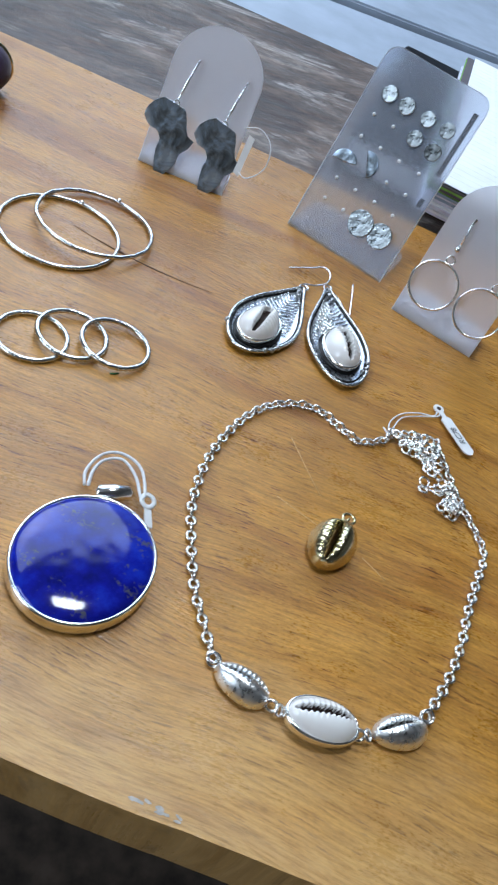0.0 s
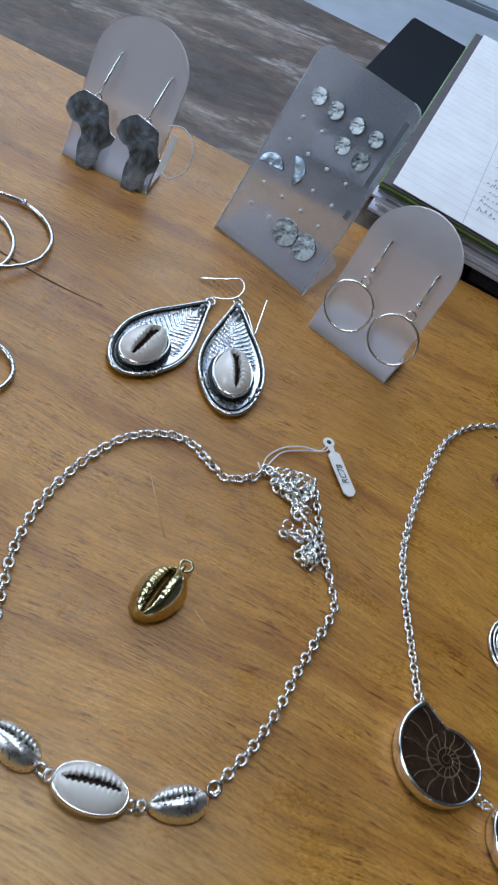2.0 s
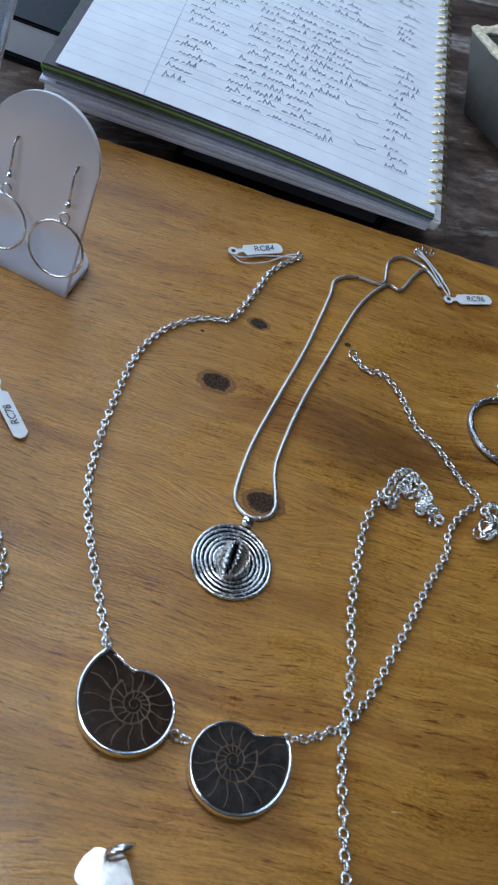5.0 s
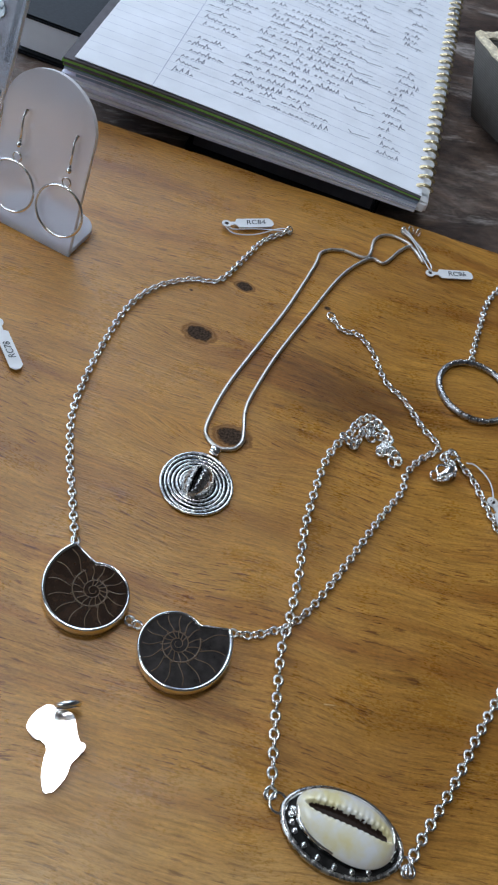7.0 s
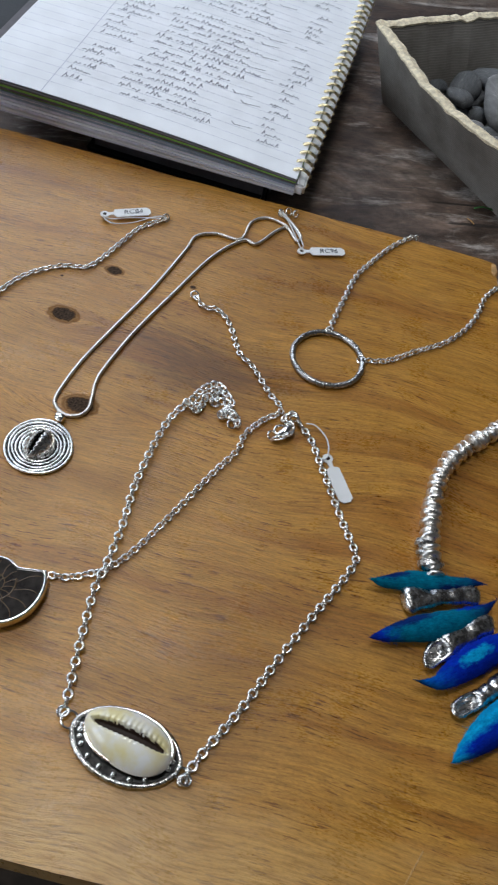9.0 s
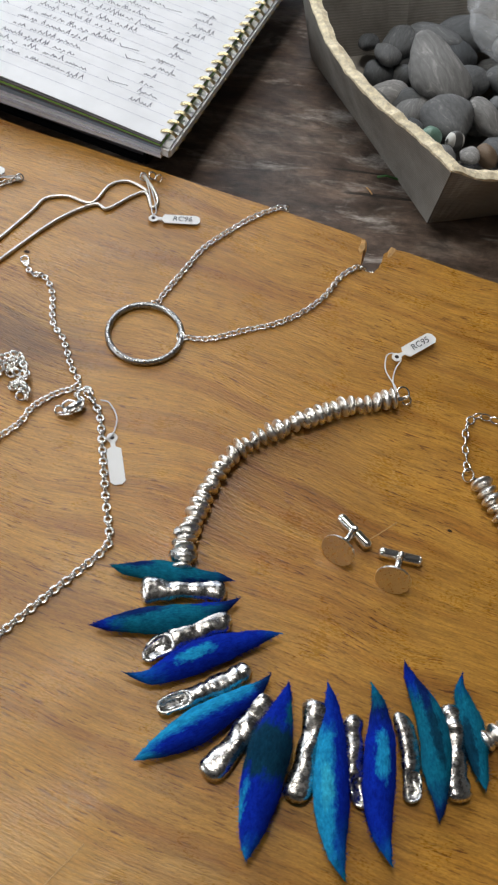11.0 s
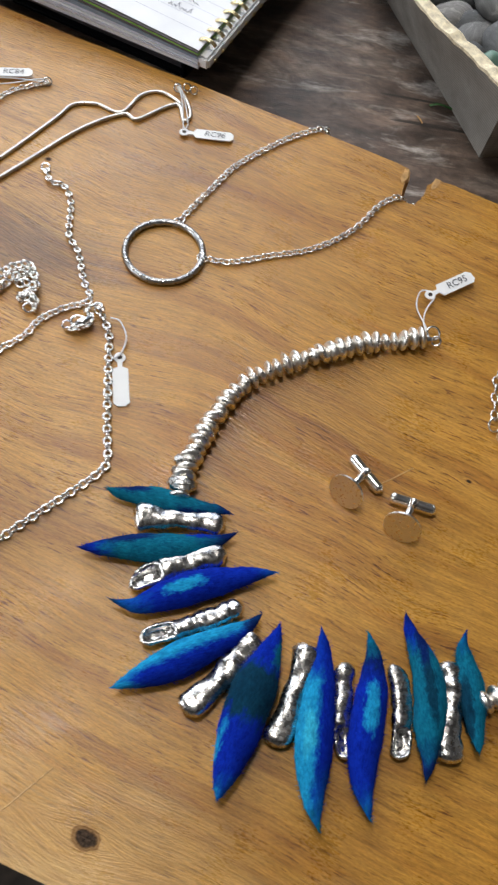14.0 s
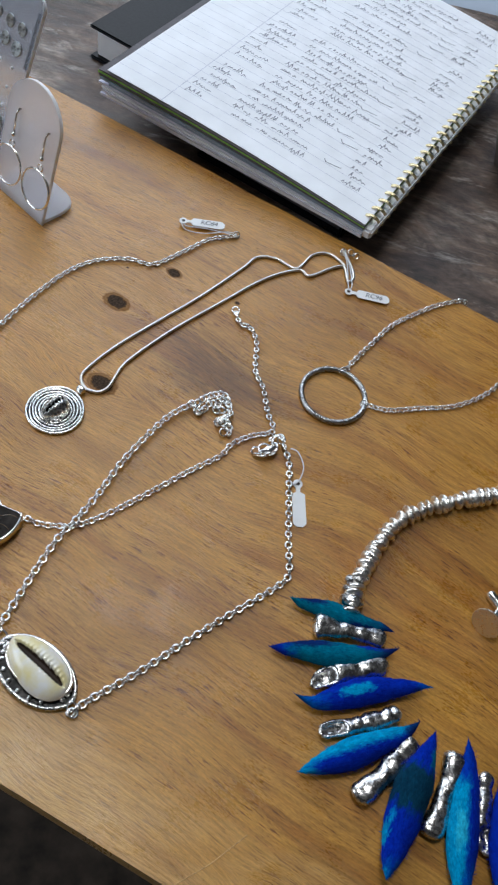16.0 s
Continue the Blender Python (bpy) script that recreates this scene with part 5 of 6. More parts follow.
lay_chain(rn, mm((4085, 2783), (4199, 2789), (4359, 2858), (4504, 2917), (4626, 3003), (4728, 3114), (4809, 3250), (4880, 3318)) + [(0.4912, 0.3328, -0.0004), (0.4940, 0.3325, -0.0030), (0.4968, 0.3315, -0.0042), (0.4985, 0.3330, -0.0050), (0.4978, 0.3352, -0.0060), (0.4950, 0.3340, -0.0070), (0.4930, 0.3350, -0.0110), (0.4950, 0.3370, -0.0170)], LINK_MID, 0.00205, 0.0010)


# ---- cufflinks ----
def cufflink(disc_at, bar_a, bar_b):
    c, a, b = Vector(disc_at), Vector(bar_a), Vector(bar_b)
    mid = (a + b) / 2
    out = (c - mid).normalized()
    t = thing("cufflink", "silver cufflink with a plain round disc and swivel bar", "cufflink", Matrix.Translation(mid), "pair of cufflinks")
    loc = Matrix.Translation(-mid)
    bm = bmesh.new()
    slab(bm, [(0.0069 * math.cos(q), 0.0069 * math.sin(q)) for q in (math.tau * k / 40 for k in range(40))], -0.0009, 0.0, 0.0002, 2)
    part("disc", bm, ROSE, t, "satin round disc", loc @ Matrix.Translation(c) @ out.to_track_quat("Z", "Y").to_matrix().to_4x4(), False)
    bm = bmesh.new()
    tube(bm, [loc @ (c - out * 0.0005), loc @ (mid + out * 0.001)], 0.0011, 10)
    ball(bm, loc @ mid + Vector((0, 0, 0.0020)), 0.0016, 12, 8)
    tube(bm, [loc @ (c - out * 0.0020), loc @ mid + Vector((0, 0, 0.0020))], 0.0014, 10)
    part("post", bm, SILVER, t)
    d = (b - a)
    bm = bmesh.new()
    tube(bm, [loc @ (a + d * k / 36) for k in range(37)], lambda q: 0.0023 * max(0.15, min(1.0, math.sqrt(max(0.0, 1 - (1 - min(1.0, min(q, 1 - q) * 9)) ** 2)))), 14)
    for k in (0.09, 0.91):
        tube(bm, [loc @ (a + d * (k - 0.008)), loc @ (a + d * (k + 0.008))], 0.00245, 14)
    part("swivel_bar", bm, SILVER, t)
    return t


cufflink((0.4755, 0.1768, 0.0066), (0.4772, 0.1945, 0.0022), (0.4895, 0.1812, 0.0022))
cufflink((0.4966, 0.1663, 0.0066), (0.4925, 0.1800, 0.0022), (0.5102, 0.1770, 0.0022))


# ---- felt and silver necklace ----
fn = thing("felt_necklace", "statement necklace of blue felt spikes, cast silver pieces and silver beads", "necklace")
bm = bmesh.new()
bmesh.ops.create_uvsphere(bm, u_segments=16, v_segments=10, radius=0.0040)
for v in bm.verts:
    v.co.x *= 0.45
    v.co += 0.00035 * Vector((noise.noise(v.co * 300), noise.noise(v.co * 300 + Vector((5, 0, 0))), noise.noise(v.co * 300 + Vector((0, 5, 0)))))
bead_mesh = as_mesh("silver_bead", bm, BEAD)


def bead_row(points, pitch):
    pts = spline(points, pitch)
    for i, p in enumerate(pts):
        t = pts[min(i + 1, len(pts) - 1)] - pts[max(i - 1, 0)]
        k = random.uniform(0.92, 1.22)
        shared("silver_bead", bead_mesh, fn, along(p + Vector((0, 0, 0.0040 * k)), t, random.uniform(0, 360)) @ pose(0, 0, 0, 0, random.uniform(-14, 14), random.uniform(-20, 20)) @ Matrix.Diagonal((random.uniform(0.85, 1.2), k, k, 1)))
    bm = bmesh.new()
    tube(bm, [p + Vector((0, 0, 0.0036)) for p in pts], 0.0005, 6)
    part("wire", bm, SILVER, fn)


bead_row(mm((5020, 2524), (4922, 2492), (4822, 2465), (4726, 2421), (4613, 2365), (4485, 2293), (4380, 2219), (4308, 2140), (4260, 2044), (4223, 1954), (4196, 1867), (4178, 1793), (4168, 1715), (4166, 1660)), 0.0039)
bead_row(mm((5372, 2130), (5417, 2038), (5469, 1931), (5511, 1846), (5551, 1764), (5570, 1646), (5580, 1523), (5572, 1405), (5525, 1304), (5457, 1220), (5376, 1159), (5298, 1122), (5264, 1104)), 0.0039)
for x, y, k in ((0.4166, 0.1808, 0.95), (0.4160, 0.1758, 0.95), (0.4168, 0.1712, 1.1)):
    bm = bmesh.new()
    bmesh.ops.create_icosphere(bm, subdivisions=2, radius=0.0040)
    for v in bm.verts:
        v.co = Vector((v.co.x * 1.25, v.co.y * 0.75, v.co.z * 0.8)) * k * (1 + 0.22 * noise.noise(v.co * 260 + Vector((x * 900, 0, 0))))
    part("nugget", bm, CAST, fn, "faceted silver nugget bead", pose(x, y, 0.0036, 0, 0, random.uniform(-15, 15)), False)
lay_chain(fn, mm((5332, 2230), (5335, 2330), (5354, 2436), (5406, 2494), (5478, 2479), (5558, 2435)), LINK_OVAL, 0.0036, 0.0012, (14, 74), 6)
jump(fn, 0.5328, 0.2180, 0.0022, RING_BIG, 40, 30)
jump(fn, 0.5072, 0.2570, 0.0030, RING_BIG, 25, 20)
jump(fn, 0.5085, 0.2532, 0.0030, RING_JUMP, 40, -20)
for x, y, yaw in ((0.5052, 0.2530, 15), (0.5355, 0.2148, -60)):
    part("crimp", block(bmesh.new(), (-0.0014, -0.0011, -0.0011), (0.0014, 0.0011, 0.0011), 0.0003), SILVER, fn, "", pose(x, y, 0.0032, 0, 0, yaw), False)
price_tag(fn, (0.5054, 0.2768), (0.5238, 0.2912), "RC95", mm((5058, 2525), (5040, 2600), (5000, 2690), (5010, 2775), (5050, 2790), (5075, 2760), (5045, 2700), (5030, 2620), (5058, 2525), z=0.0030), 0.0030, False, 0.0062)

CY, BL, NV, TE, DT, MB = (0.010, 0.31, 0.60), (0.002, 0.022, 0.36), (0.003, 0.015, 0.12), (0.003, 0.14, 0.24), (0.003, 0.036, 0.075), (0.003, 0.085, 0.40)
# ends, width, colours along, colour over one side, spots, bend, hooks at the two tips
FELT = [
    ((3904, 1641), (4362, 1631), 0.0068, [(0.0, TE), (0.3, TE), (0.65, TE), (0.85, NV), (1.0, MB)], None, [(0.26, 0.2, 0.13, 0.22, NV), (0.7, -0.3, 0.2, 0.2, NV)], 1.0, 0.4, -0.6),
    ((3863, 1409), (4398, 1521), 0.0080, [(0.0, NV), (0.14, BL), (0.25, TE), (0.7, TE), (0.88, NV), (1.0, NV)], None, [(0.32, 0.25, 0.2, 0.22, NV), (0.75, 0.3, 0.15, 0.2, BL)], 1.0, 0.2, 0.2),
    ((4025, 1205), (4525, 1461), 0.0086, [(0.0, DT), (0.14, MB), (0.25, BL), (0.85, BL), (0.96, MB), (1.0, TE)], None, [(0.44, 0.12, 0.16, 0.20, CY)], -1.0, 0.9, -0.3),
    ((4065, 977), (4527, 1251), 0.0090, [(0.0, MB), (0.08, CY), (0.2, BL), (0.8, BL), (1.0, NV)], (CY, 0.55, 1.0), [(0.93, 0.1, 0.12, 0.6, NV)], 0.6, 0.0, 0.5),
    ((4428, 699), (4580, 1247), 0.0118, [(0.0, CY), (0.07, MB), (0.16, BL), (0.40, BL), (0.47, DT), (0.68, DT), (0.75, BL), (1.0, BL)], None, [(0.84, -0.28, 0.12, 0.22, TE), (0.12, 0.4, 0.3, 0.14, CY)], 0.7, 0.0, 0.0),
    ((4726, 652), (4726, 1262), 0.0098, [(0.0, TE), (0.12, MB), (0.3, BL), (1.0, BL)], (CY, 0.52, 1.0), [(0.9, 0.2, 0.2, 0.7, BL), (0.45, 0.22, 0.16, 0.2, (0.03, 0.40, 0.62))], 0.6, -0.35, 0.2),
    ((4882, 702), (4896, 1272), 0.0092, [(0.0, TE), (0.08, MB), (0.2, BL), (0.7, BL), (0.82, NV), (0.94, TE), (1.0, MB)], None, [(0.57, -0.02, 0.15, 0.24, CY)], 1.0, -0.2, 0.3),
    ((5084, 836), (4996, 1358), 0.0086, [(0.0, DT), (0.12, NV), (0.28, TE), (0.55, TE), (0.7, TE), (0.82, BL), (1.0, NV)], None, [(0.75, -0.3, 0.2, 0.2, NV), (0.5, -0.35, 0.2, 0.2, DT)], 1.2, 0.45, -0.5),
    ((5252, 944), (5196, 1326), 0.0068, [(0.0, NV), (0.2, TE), (0.7, TE), (0.85, BL), (1.0, NV)], None, [(0.4, 0.2, 0.2, 0.2, DT)], 0.5, 0.2, -0.4),
]
for i, ((x0, y0), (x1, y1), wide, run, half, spots, curl, hook_a, hook_b) in enumerate(FELT):
    a, b = Vector((x0, y0, 0)) * 1e-4, Vector((x1, y1, 0)) * 1e-4
    L = (b - a).length
    bm = bmesh.new()
    rings, n = [], 40
    for k in range(n + 1):
        s = k / n
        r = wide * 0.655 * max(0.03, math.sin(math.pi * s ** 0.95) ** 0.85) * (1 + 0.13 * noise.noise(Vector((s * 6, i * 3.1, 0))))
        y = 0.0016 * curl * (math.sin(s * math.pi * 2 + i) * 0.5 + (s - 0.5) ** 3 * 8)
        y += 0.0046 * (hook_a * max(0.0, (0.15 - s) / 0.15) ** 1.6 + hook_b * max(0.0, (s - 0.86) / 0.14) ** 1.6)
        y -= (0.0042 if i == 7 else 0.0) * (1 - (2 * s - 1) ** 2)
        z = wide * 0.48 + 0.0022 * (2 * s - 1) ** 4
        rings.append([bm.verts.new(((s - 0.5) * L, y + r * math.cos(q), max(0.0002, z + r * 0.86 * math.sin(q)))) for q in (math.tau * j / 20 for j in range(20))])
    for u, w in zip(rings, rings[1:]):
        for j in range(20):
            bm.faces.new((u[j], u[(j + 1) % 20], w[(j + 1) % 20], w[j]))
    bm.faces.new(rings[0][::-1])
    bm.faces.new(rings[-1])
    for v in bm.verts:
        v.co += 0.00034 * Vector((0, noise.noise(v.co * 380 + Vector((i, 0, 0))), noise.noise(v.co * 380 + Vector((0, i, 7)))))
    bmesh.ops.recalc_face_normals(bm, faces=bm.faces)
    surface = [(v.co.copy(), Vector((0.0, v.co.y, v.co.z - wide * 0.48)).normalized()) for v in bm.verts]
    spike = part("felt_spike", bm, felt("felt", run, half, spots), fn, "needle-felted blue wool spike", along((a + b) / 2, b - a))
    # loose fibres standing off the wool
    bm = bmesh.new()
    rnd = random.Random(i)
    for _ in range(700):
        p, nrm = rnd.choice(surface)
        tip = p + nrm * rnd.uniform(0.0003, 0.0016) + Vector((rnd.uniform(-1, 1), rnd.uniform(-0.4, 0.4), rnd.uniform(-0.3, 0.3))) * 0.0012
        w = Vector((0.00003, 0.00003, 0))
        vs = [bm.verts.new(q) for q in (p - w * 2, p + w * 2, tip)]
        bm.faces.new(vs)
    part("fuzz", bm, spike.data.materials[0], spike, "stray wool fibres")

# ends, width, knob at each end, ribs, scooped end, sideways bow
CASTS = [((4022, 1557), (4341, 1595), 0.0078, 0.45, 0.05, 0, 0, 0.0), ((4060, 1301), (4359, 1491), 0.0084, -0.25, 0.05, 2, 1, 0.0012), ((4128, 1132), (4446, 1300), 0.0064, -0.05, 0.1, 6, 1, 0.0006), ((4302, 936), (4518, 1206), 0.0080, 0.1, 0.35, 2, 0, 0.0),
         ((4586, 876), (4698, 1203), 0.0078, 0.15, 0.45, 1, 0, -0.0006), ((4818, 866), (4806, 1172), 0.0062, 0.05, 0.05, 4, 1, 0.0), ((4997, 890), (4957, 1188), 0.0062, 0.1, -0.2, 3, 1, -0.0022), ((5166, 902), (5148, 1226), 0.0072, 0.2, 0.1, 5, 0, 0.0)]
for i, ((x0, y0), (x1, y1), wide, knob_a, knob_b, ribs, scoop, bow) in enumerate(CASTS):
    wide *= 1.32
    a, b = Vector((x0, y0, 0)) * 1e-4, Vector((x1, y1, 0)) * 1e-4
    L = (b - a).length
    bm = bmesh.new()
    rings, n, m_ = [], 56, 26
    for k in range(n + 1):
        s = k / n
        e = min(s, 1 - s)
        cap = math.sqrt(max(0.0, 1 - (1 - e * 9) ** 2)) if e < 1 / 9 else 1.0
        r = wide * 0.5 * max(0.03, cap) * (0.80 + knob_a * max(0.0, 1 - s / 0.38) ** 1.5 + knob_b * max(0.0, 1 - (1 - s) / 0.38) ** 1.5)
        if ribs and not (scoop and s < 0.34):
            r *= 1 + 0.13 * abs(math.sin(s * math.pi * ribs * 1.4 + i)) - 0.06
        ring_ = []
        for j in range(m_):
            q = math.tau * j / m_
            p = Vector(((s - 0.5) * L, r * math.cos(q), wide * 0.34 + r * 0.62 * math.sin(q)))
            lump = 0.0008 * noise.noise(p * 190 + Vector((i * 4, 0, 0))) + 0.00018 * noise.noise(p * 520 + Vector((0, i * 4, 0))) + 0.00010 * noise.noise(p * 1100)
            p += lump * Vector((0, math.cos(q), math.sin(q)))
            if scoop and s < 0.36 and math.sin(q) > 0.0:
                inner = max(0.0, 1 - (p.y / (r * 0.72 + 1e-6)) ** 2) * max(0.0, 1 - ((s - 0.18) / 0.15) ** 2)
                p.z -= wide * 0.40 * min(1.0, inner * 1.6)
            p.y += 0.0008 * math.sin(s * 5 + i) + bow * (1 - (2 * s - 1) ** 2) * 1.4
            ring_.append(bm.verts.new(p))
        rings.append(ring_)
    for u, w in zip(rings, rings[1:]):
        for j in range(m_):
            bm.faces.new((u[j], u[(j + 1) % m_], w[(j + 1) % m_], w[j]))
    bm.faces.new(rings[0][::-1])
    bm.faces.new(rings[-1])
    bmesh.ops.recalc_face_normals(bm, faces=bm.faces)
    part("cast_piece", bm, CAST, fn, "knobbly cast silver bar", along((a + b) / 2, b - a))


# ---- silver Africa pendant ----
af = thing("africa_pendant", "plain polished silver Africa-shaped pendant", "pendant", pose(0.2182, 0.1342, 0.0004, 0, 0, -9))
part("plate", africa_plate(bmesh.new(), 0.0175, 0.0240, 0.0011), SILVER, af, "", None, False)
bm = bmesh.new()
tube(bm, [(0.0044 + 0.0031 * math.cos(a), 0.0112, 0.0030 + 0.0028 * math.sin(a)) for a in (math.tau * k / 20 for k in range(20))], 0.0009, 8, True)
part("jump_ring", bm, SILVER, af, "", pose(0, 0, 0.0008, 12, 0, 14))


# ---- notebook on the black books ----
BA = radians(70.8)
B_, A_ = Vector((math.cos(BA), math.sin(BA), 0)), Vector((-math.sin(BA), math.cos(BA), 0))
NBM = Matrix.Translation((0.3874, 0.3927, 0)) @ Matrix((A_, B_, Vector((0, 0, 1)))).transposed().to_4x4()
nb = thing("notebook", "open spiral-bound lined notebook with handwritten lists, on black books", "notebook", NBM)
NW, NL = 0.1845, 0.252


def page_z(a, b, level):
    """The height of a leaf, level 0 at the bottom to 1 at the top: the free side fans out."""
    low, high = 0.0044, 0.0142 + 0.0085 * min(1, a / NW) ** 1.1 + 0.0022 * math.sin(a / NW * math.pi) - 0.003 * (b / NL) * (a / NW)
    return low + (high - low) * level


# the dark leaves near the top paint the shade in the page gaps
LEAVES = [(0.04, PAPER_LILAC), (0.12, PAPER), (0.20, PAPER_LILAC), (0.28, PAPER_LILAC), (0.36, PAPER), (0.44, PAPER_LILAC), (0.52, PAPER_BLUE), (0.60, PAPER_LILAC), (0.68, PAPER_BLUE), (0.75, PAPER_GREEN), (0.82, PAPER_DARK_SHADE), (0.88, PAPER_GREEN), (0.94, PAPER_DARK_SHADE), (1.0, PAPER)]
for lev, mat in LEAVES:
    bm = bmesh.new()
    dx, dy, over = random.uniform(-0.0015, 0.002), random.uniform(-0.0012, 0.0012), 0.0 if lev == 1.0 else random.uniform(-0.001, 0.004)
    na, nb_ = 16, 6
    grid = []
    for i in range(na + 1):
        a = 0.001 + (NW + over + dx) * i / na
        grid.append([(bm.verts.new((a, NL * j / nb_ + dy, page_z(a, NL * j / nb_, lev - (0.075 if lev < 1 else 0.02)))), bm.verts.new((a, NL * j / nb_ + dy, page_z(a, NL * j / nb_, lev)))) for j in range(nb_ + 1)])
    for i in range(na):
        for j in range(nb_):
            q = (grid[i][j], grid[i + 1][j], grid[i + 1][j + 1], grid[i][j + 1])
            bm.faces.new([v[1] for v in q])
            bm.faces.new([v[0] for v in q][::-1])
    for j in range(nb_):
        for i in (0, na):
            bm.faces.new((grid[i][j][0], grid[i][j][1], grid[i][j + 1][1], grid[i][j + 1][0]))
    for i in range(na):
        for j in (0, nb_):
            bm.faces.new((grid[i][j][0], grid[i][j][1], grid[i + 1][j][1], grid[i + 1][j][0]))
    bmesh.ops.recalc_face_normals(bm, faces=bm.faces)
    part("leaf", bm, mat, nb, "lined white page" if lev == 1.0 else "", None, False)


def strip(bm, a0, b0, a1, b1, w, lift=0.00012, n=8):
    """A thin mark on the top page."""
    d = Vector((a1 - a0, b1 - b0)).normalized()
    s = Vector((-d.y, d.x)) * w / 2
    prev = None
    for k in range(n + 1):
        a, b = a0 + (a1 - a0) * k / n, b0 + (b1 - b0) * k / n
        z = page_z(a, b, 1.0) + lift
        cur = (bm.verts.new((a + s.x, b + s.y, z)), bm.verts.new((a - s.x, b - s.y, z)))
        if prev:
            bm.faces.new((prev[0], prev[1], cur[1], cur[0]))
        prev = cur


for k in range(31):
    bm = bmesh.new()
    strip(bm, 0.003, 0.012 + k * 0.0077, NW - 0.001, 0.012 + k * 0.0077, 0.00028)
    part("ruled_line", bm, RULE, nb)
bm = bmesh.new()
strip(bm, NW - 0.040, 0.001, NW - 0.040, NL - 0.001, 0.0004)
part("margin_line", bm, RULE, nb)
bm = bmesh.new()
rnd = random.Random(7)


def scrawl(a, b, length, h=0.0046):
    """An unreadable word: a short run of slanting marks on the line."""
    x = 0.0
    while x < length:
        hh = h * rnd.choice((0.4, 0.5, 0.55, 0.7, 1.1))
        lo = -0.0012 if rnd.random() < 0.12 else 0.0004
        strip(bm, a - x, b + lo, a - x - 0.0009, b + hh, 0.00048, 0.0002, 1)
        strip(bm, a - x - 0.0008, b + hh * 0.8, a - x - rnd.uniform(0.0012, 0.0026), b + rnd.uniform(0.0004, 0.0012), 0.00040, 0.0002, 1)
        x += rnd.uniform(0.0013, 0.0032)


for k in range(1, 30):
    b = 0.012 + k * 0.0077 + rnd.uniform(0.0002, 0.0012)
    if k in (16, 22):
        continue
    if rnd.random() < 0.92:
        scrawl(NW - 0.045 + rnd.uniform(-0.003, 0.003), b, rnd.uniform(0.010, 0.021))
    a = NW - 0.072 - rnd.uniform(0, 0.006)
    stop = rnd.choice((0.054, 0.058, 0.066, 0.075, 0.088))
    while a > stop:
        w = rnd.uniform(0.004, 0.014)
        scrawl(a, b + rnd.uniform(-0.0004, 0.0004), w)
        a -= w + rnd.uniform(0.0018, 0.0042)
    if rnd.random() < 0.9:
        scrawl(0.030 + rnd.uniform(-0.004, 0.002), b, rnd.uniform(0.007, 0.013))
    if rnd.random() < 0.5:
        q = rnd.uniform(-0.004, 0.004)
        strip(bm, 0.050 + q, b + 0.0024, 0.048 + q, b, 0.00045, 0.0002, 1)
        strip(bm, 0.048 + q, b, 0.038 + q, b + 0.0020, 0.00045, 0.0002, 1)
part("handwriting", bm, PENCIL, nb, "unreadable grey pen marks")
bm = bmesh.new()
for q in (0.0, 0.0011):
    tube(bm, [Vector((-0.0004 + 0.0060 * math.cos(t), q, 0.0104 + 0.0056 * math.sin(t))) for t in (radians(-150 + 290 * k / 16) for k in range(17))], 0.00058, 5)
coil = as_mesh("binding_loop", bm, GOLDWIRE)
for k in range(29):
    shared("binding_loop", coil, nb, pose(0.0005, 0.0075 + k * 0.00847, 0))
bm = bmesh.new()
block(bm, (-0.0042, 0.001, 0.0046), (0.004, NL - 0.001, 0.0108), 0.0012)
part("bound_edge", bm, PAPER, nb, "punched white page edges", None, False)


def black_book(label, lo_a, hi_a, lo_b, hi_b, top, pages=True):
    t = thing("black_book", label, "book", pose(0.3885, 0.3955, 0, 0, 0, 159.5) @ Matrix(((1, 0, 0, 0), (0, -1, 0, 0), (0, 0, 1, 0), (0, 0, 0, 1))))
    z0 = TABLE
    for name, za, zb in (("cover", top - 0.0025, top), ("cover", z0, z0 + 0.0025)):
        part(name, block(bmesh.new(), (lo_a, lo_b, za), (hi_a, hi_b, zb), 0.0011), BLACK, t, "", None, False)
    part("spine", block(bmesh.new(), (lo_a - 0.0026, lo_b, z0), (lo_a + 0.0004, hi_b, top), 0.0012), BLACK, t, "", None, False)
    part("page_block", block(bmesh.new(), (lo_a + 0.0005, lo_b + 0.004, z0 + 0.0026), (hi_a - 0.004, hi_b - 0.004, top - 0.0026), 0.0004), PAPER if pages else PAPER_DARK_SHADE, t, "white page edges" if pages else "dark inner pages", None, False)
    return t


black_book("thick black hardback book with white page edges under the notebook", 0.085, 0.242, 0.046, 0.255, 0.0042)
# this black folder also stands in for the shadow under the notebook
black_book("black folder under the notebook near the board, part painted shadow", 0.020, 0.128, 0.014, 0.042, 0.0020, False)


# ---- card box of pebbles ----
box = thing("card_box", "rough grey card box with a torn edge, full of pebbles", "box")


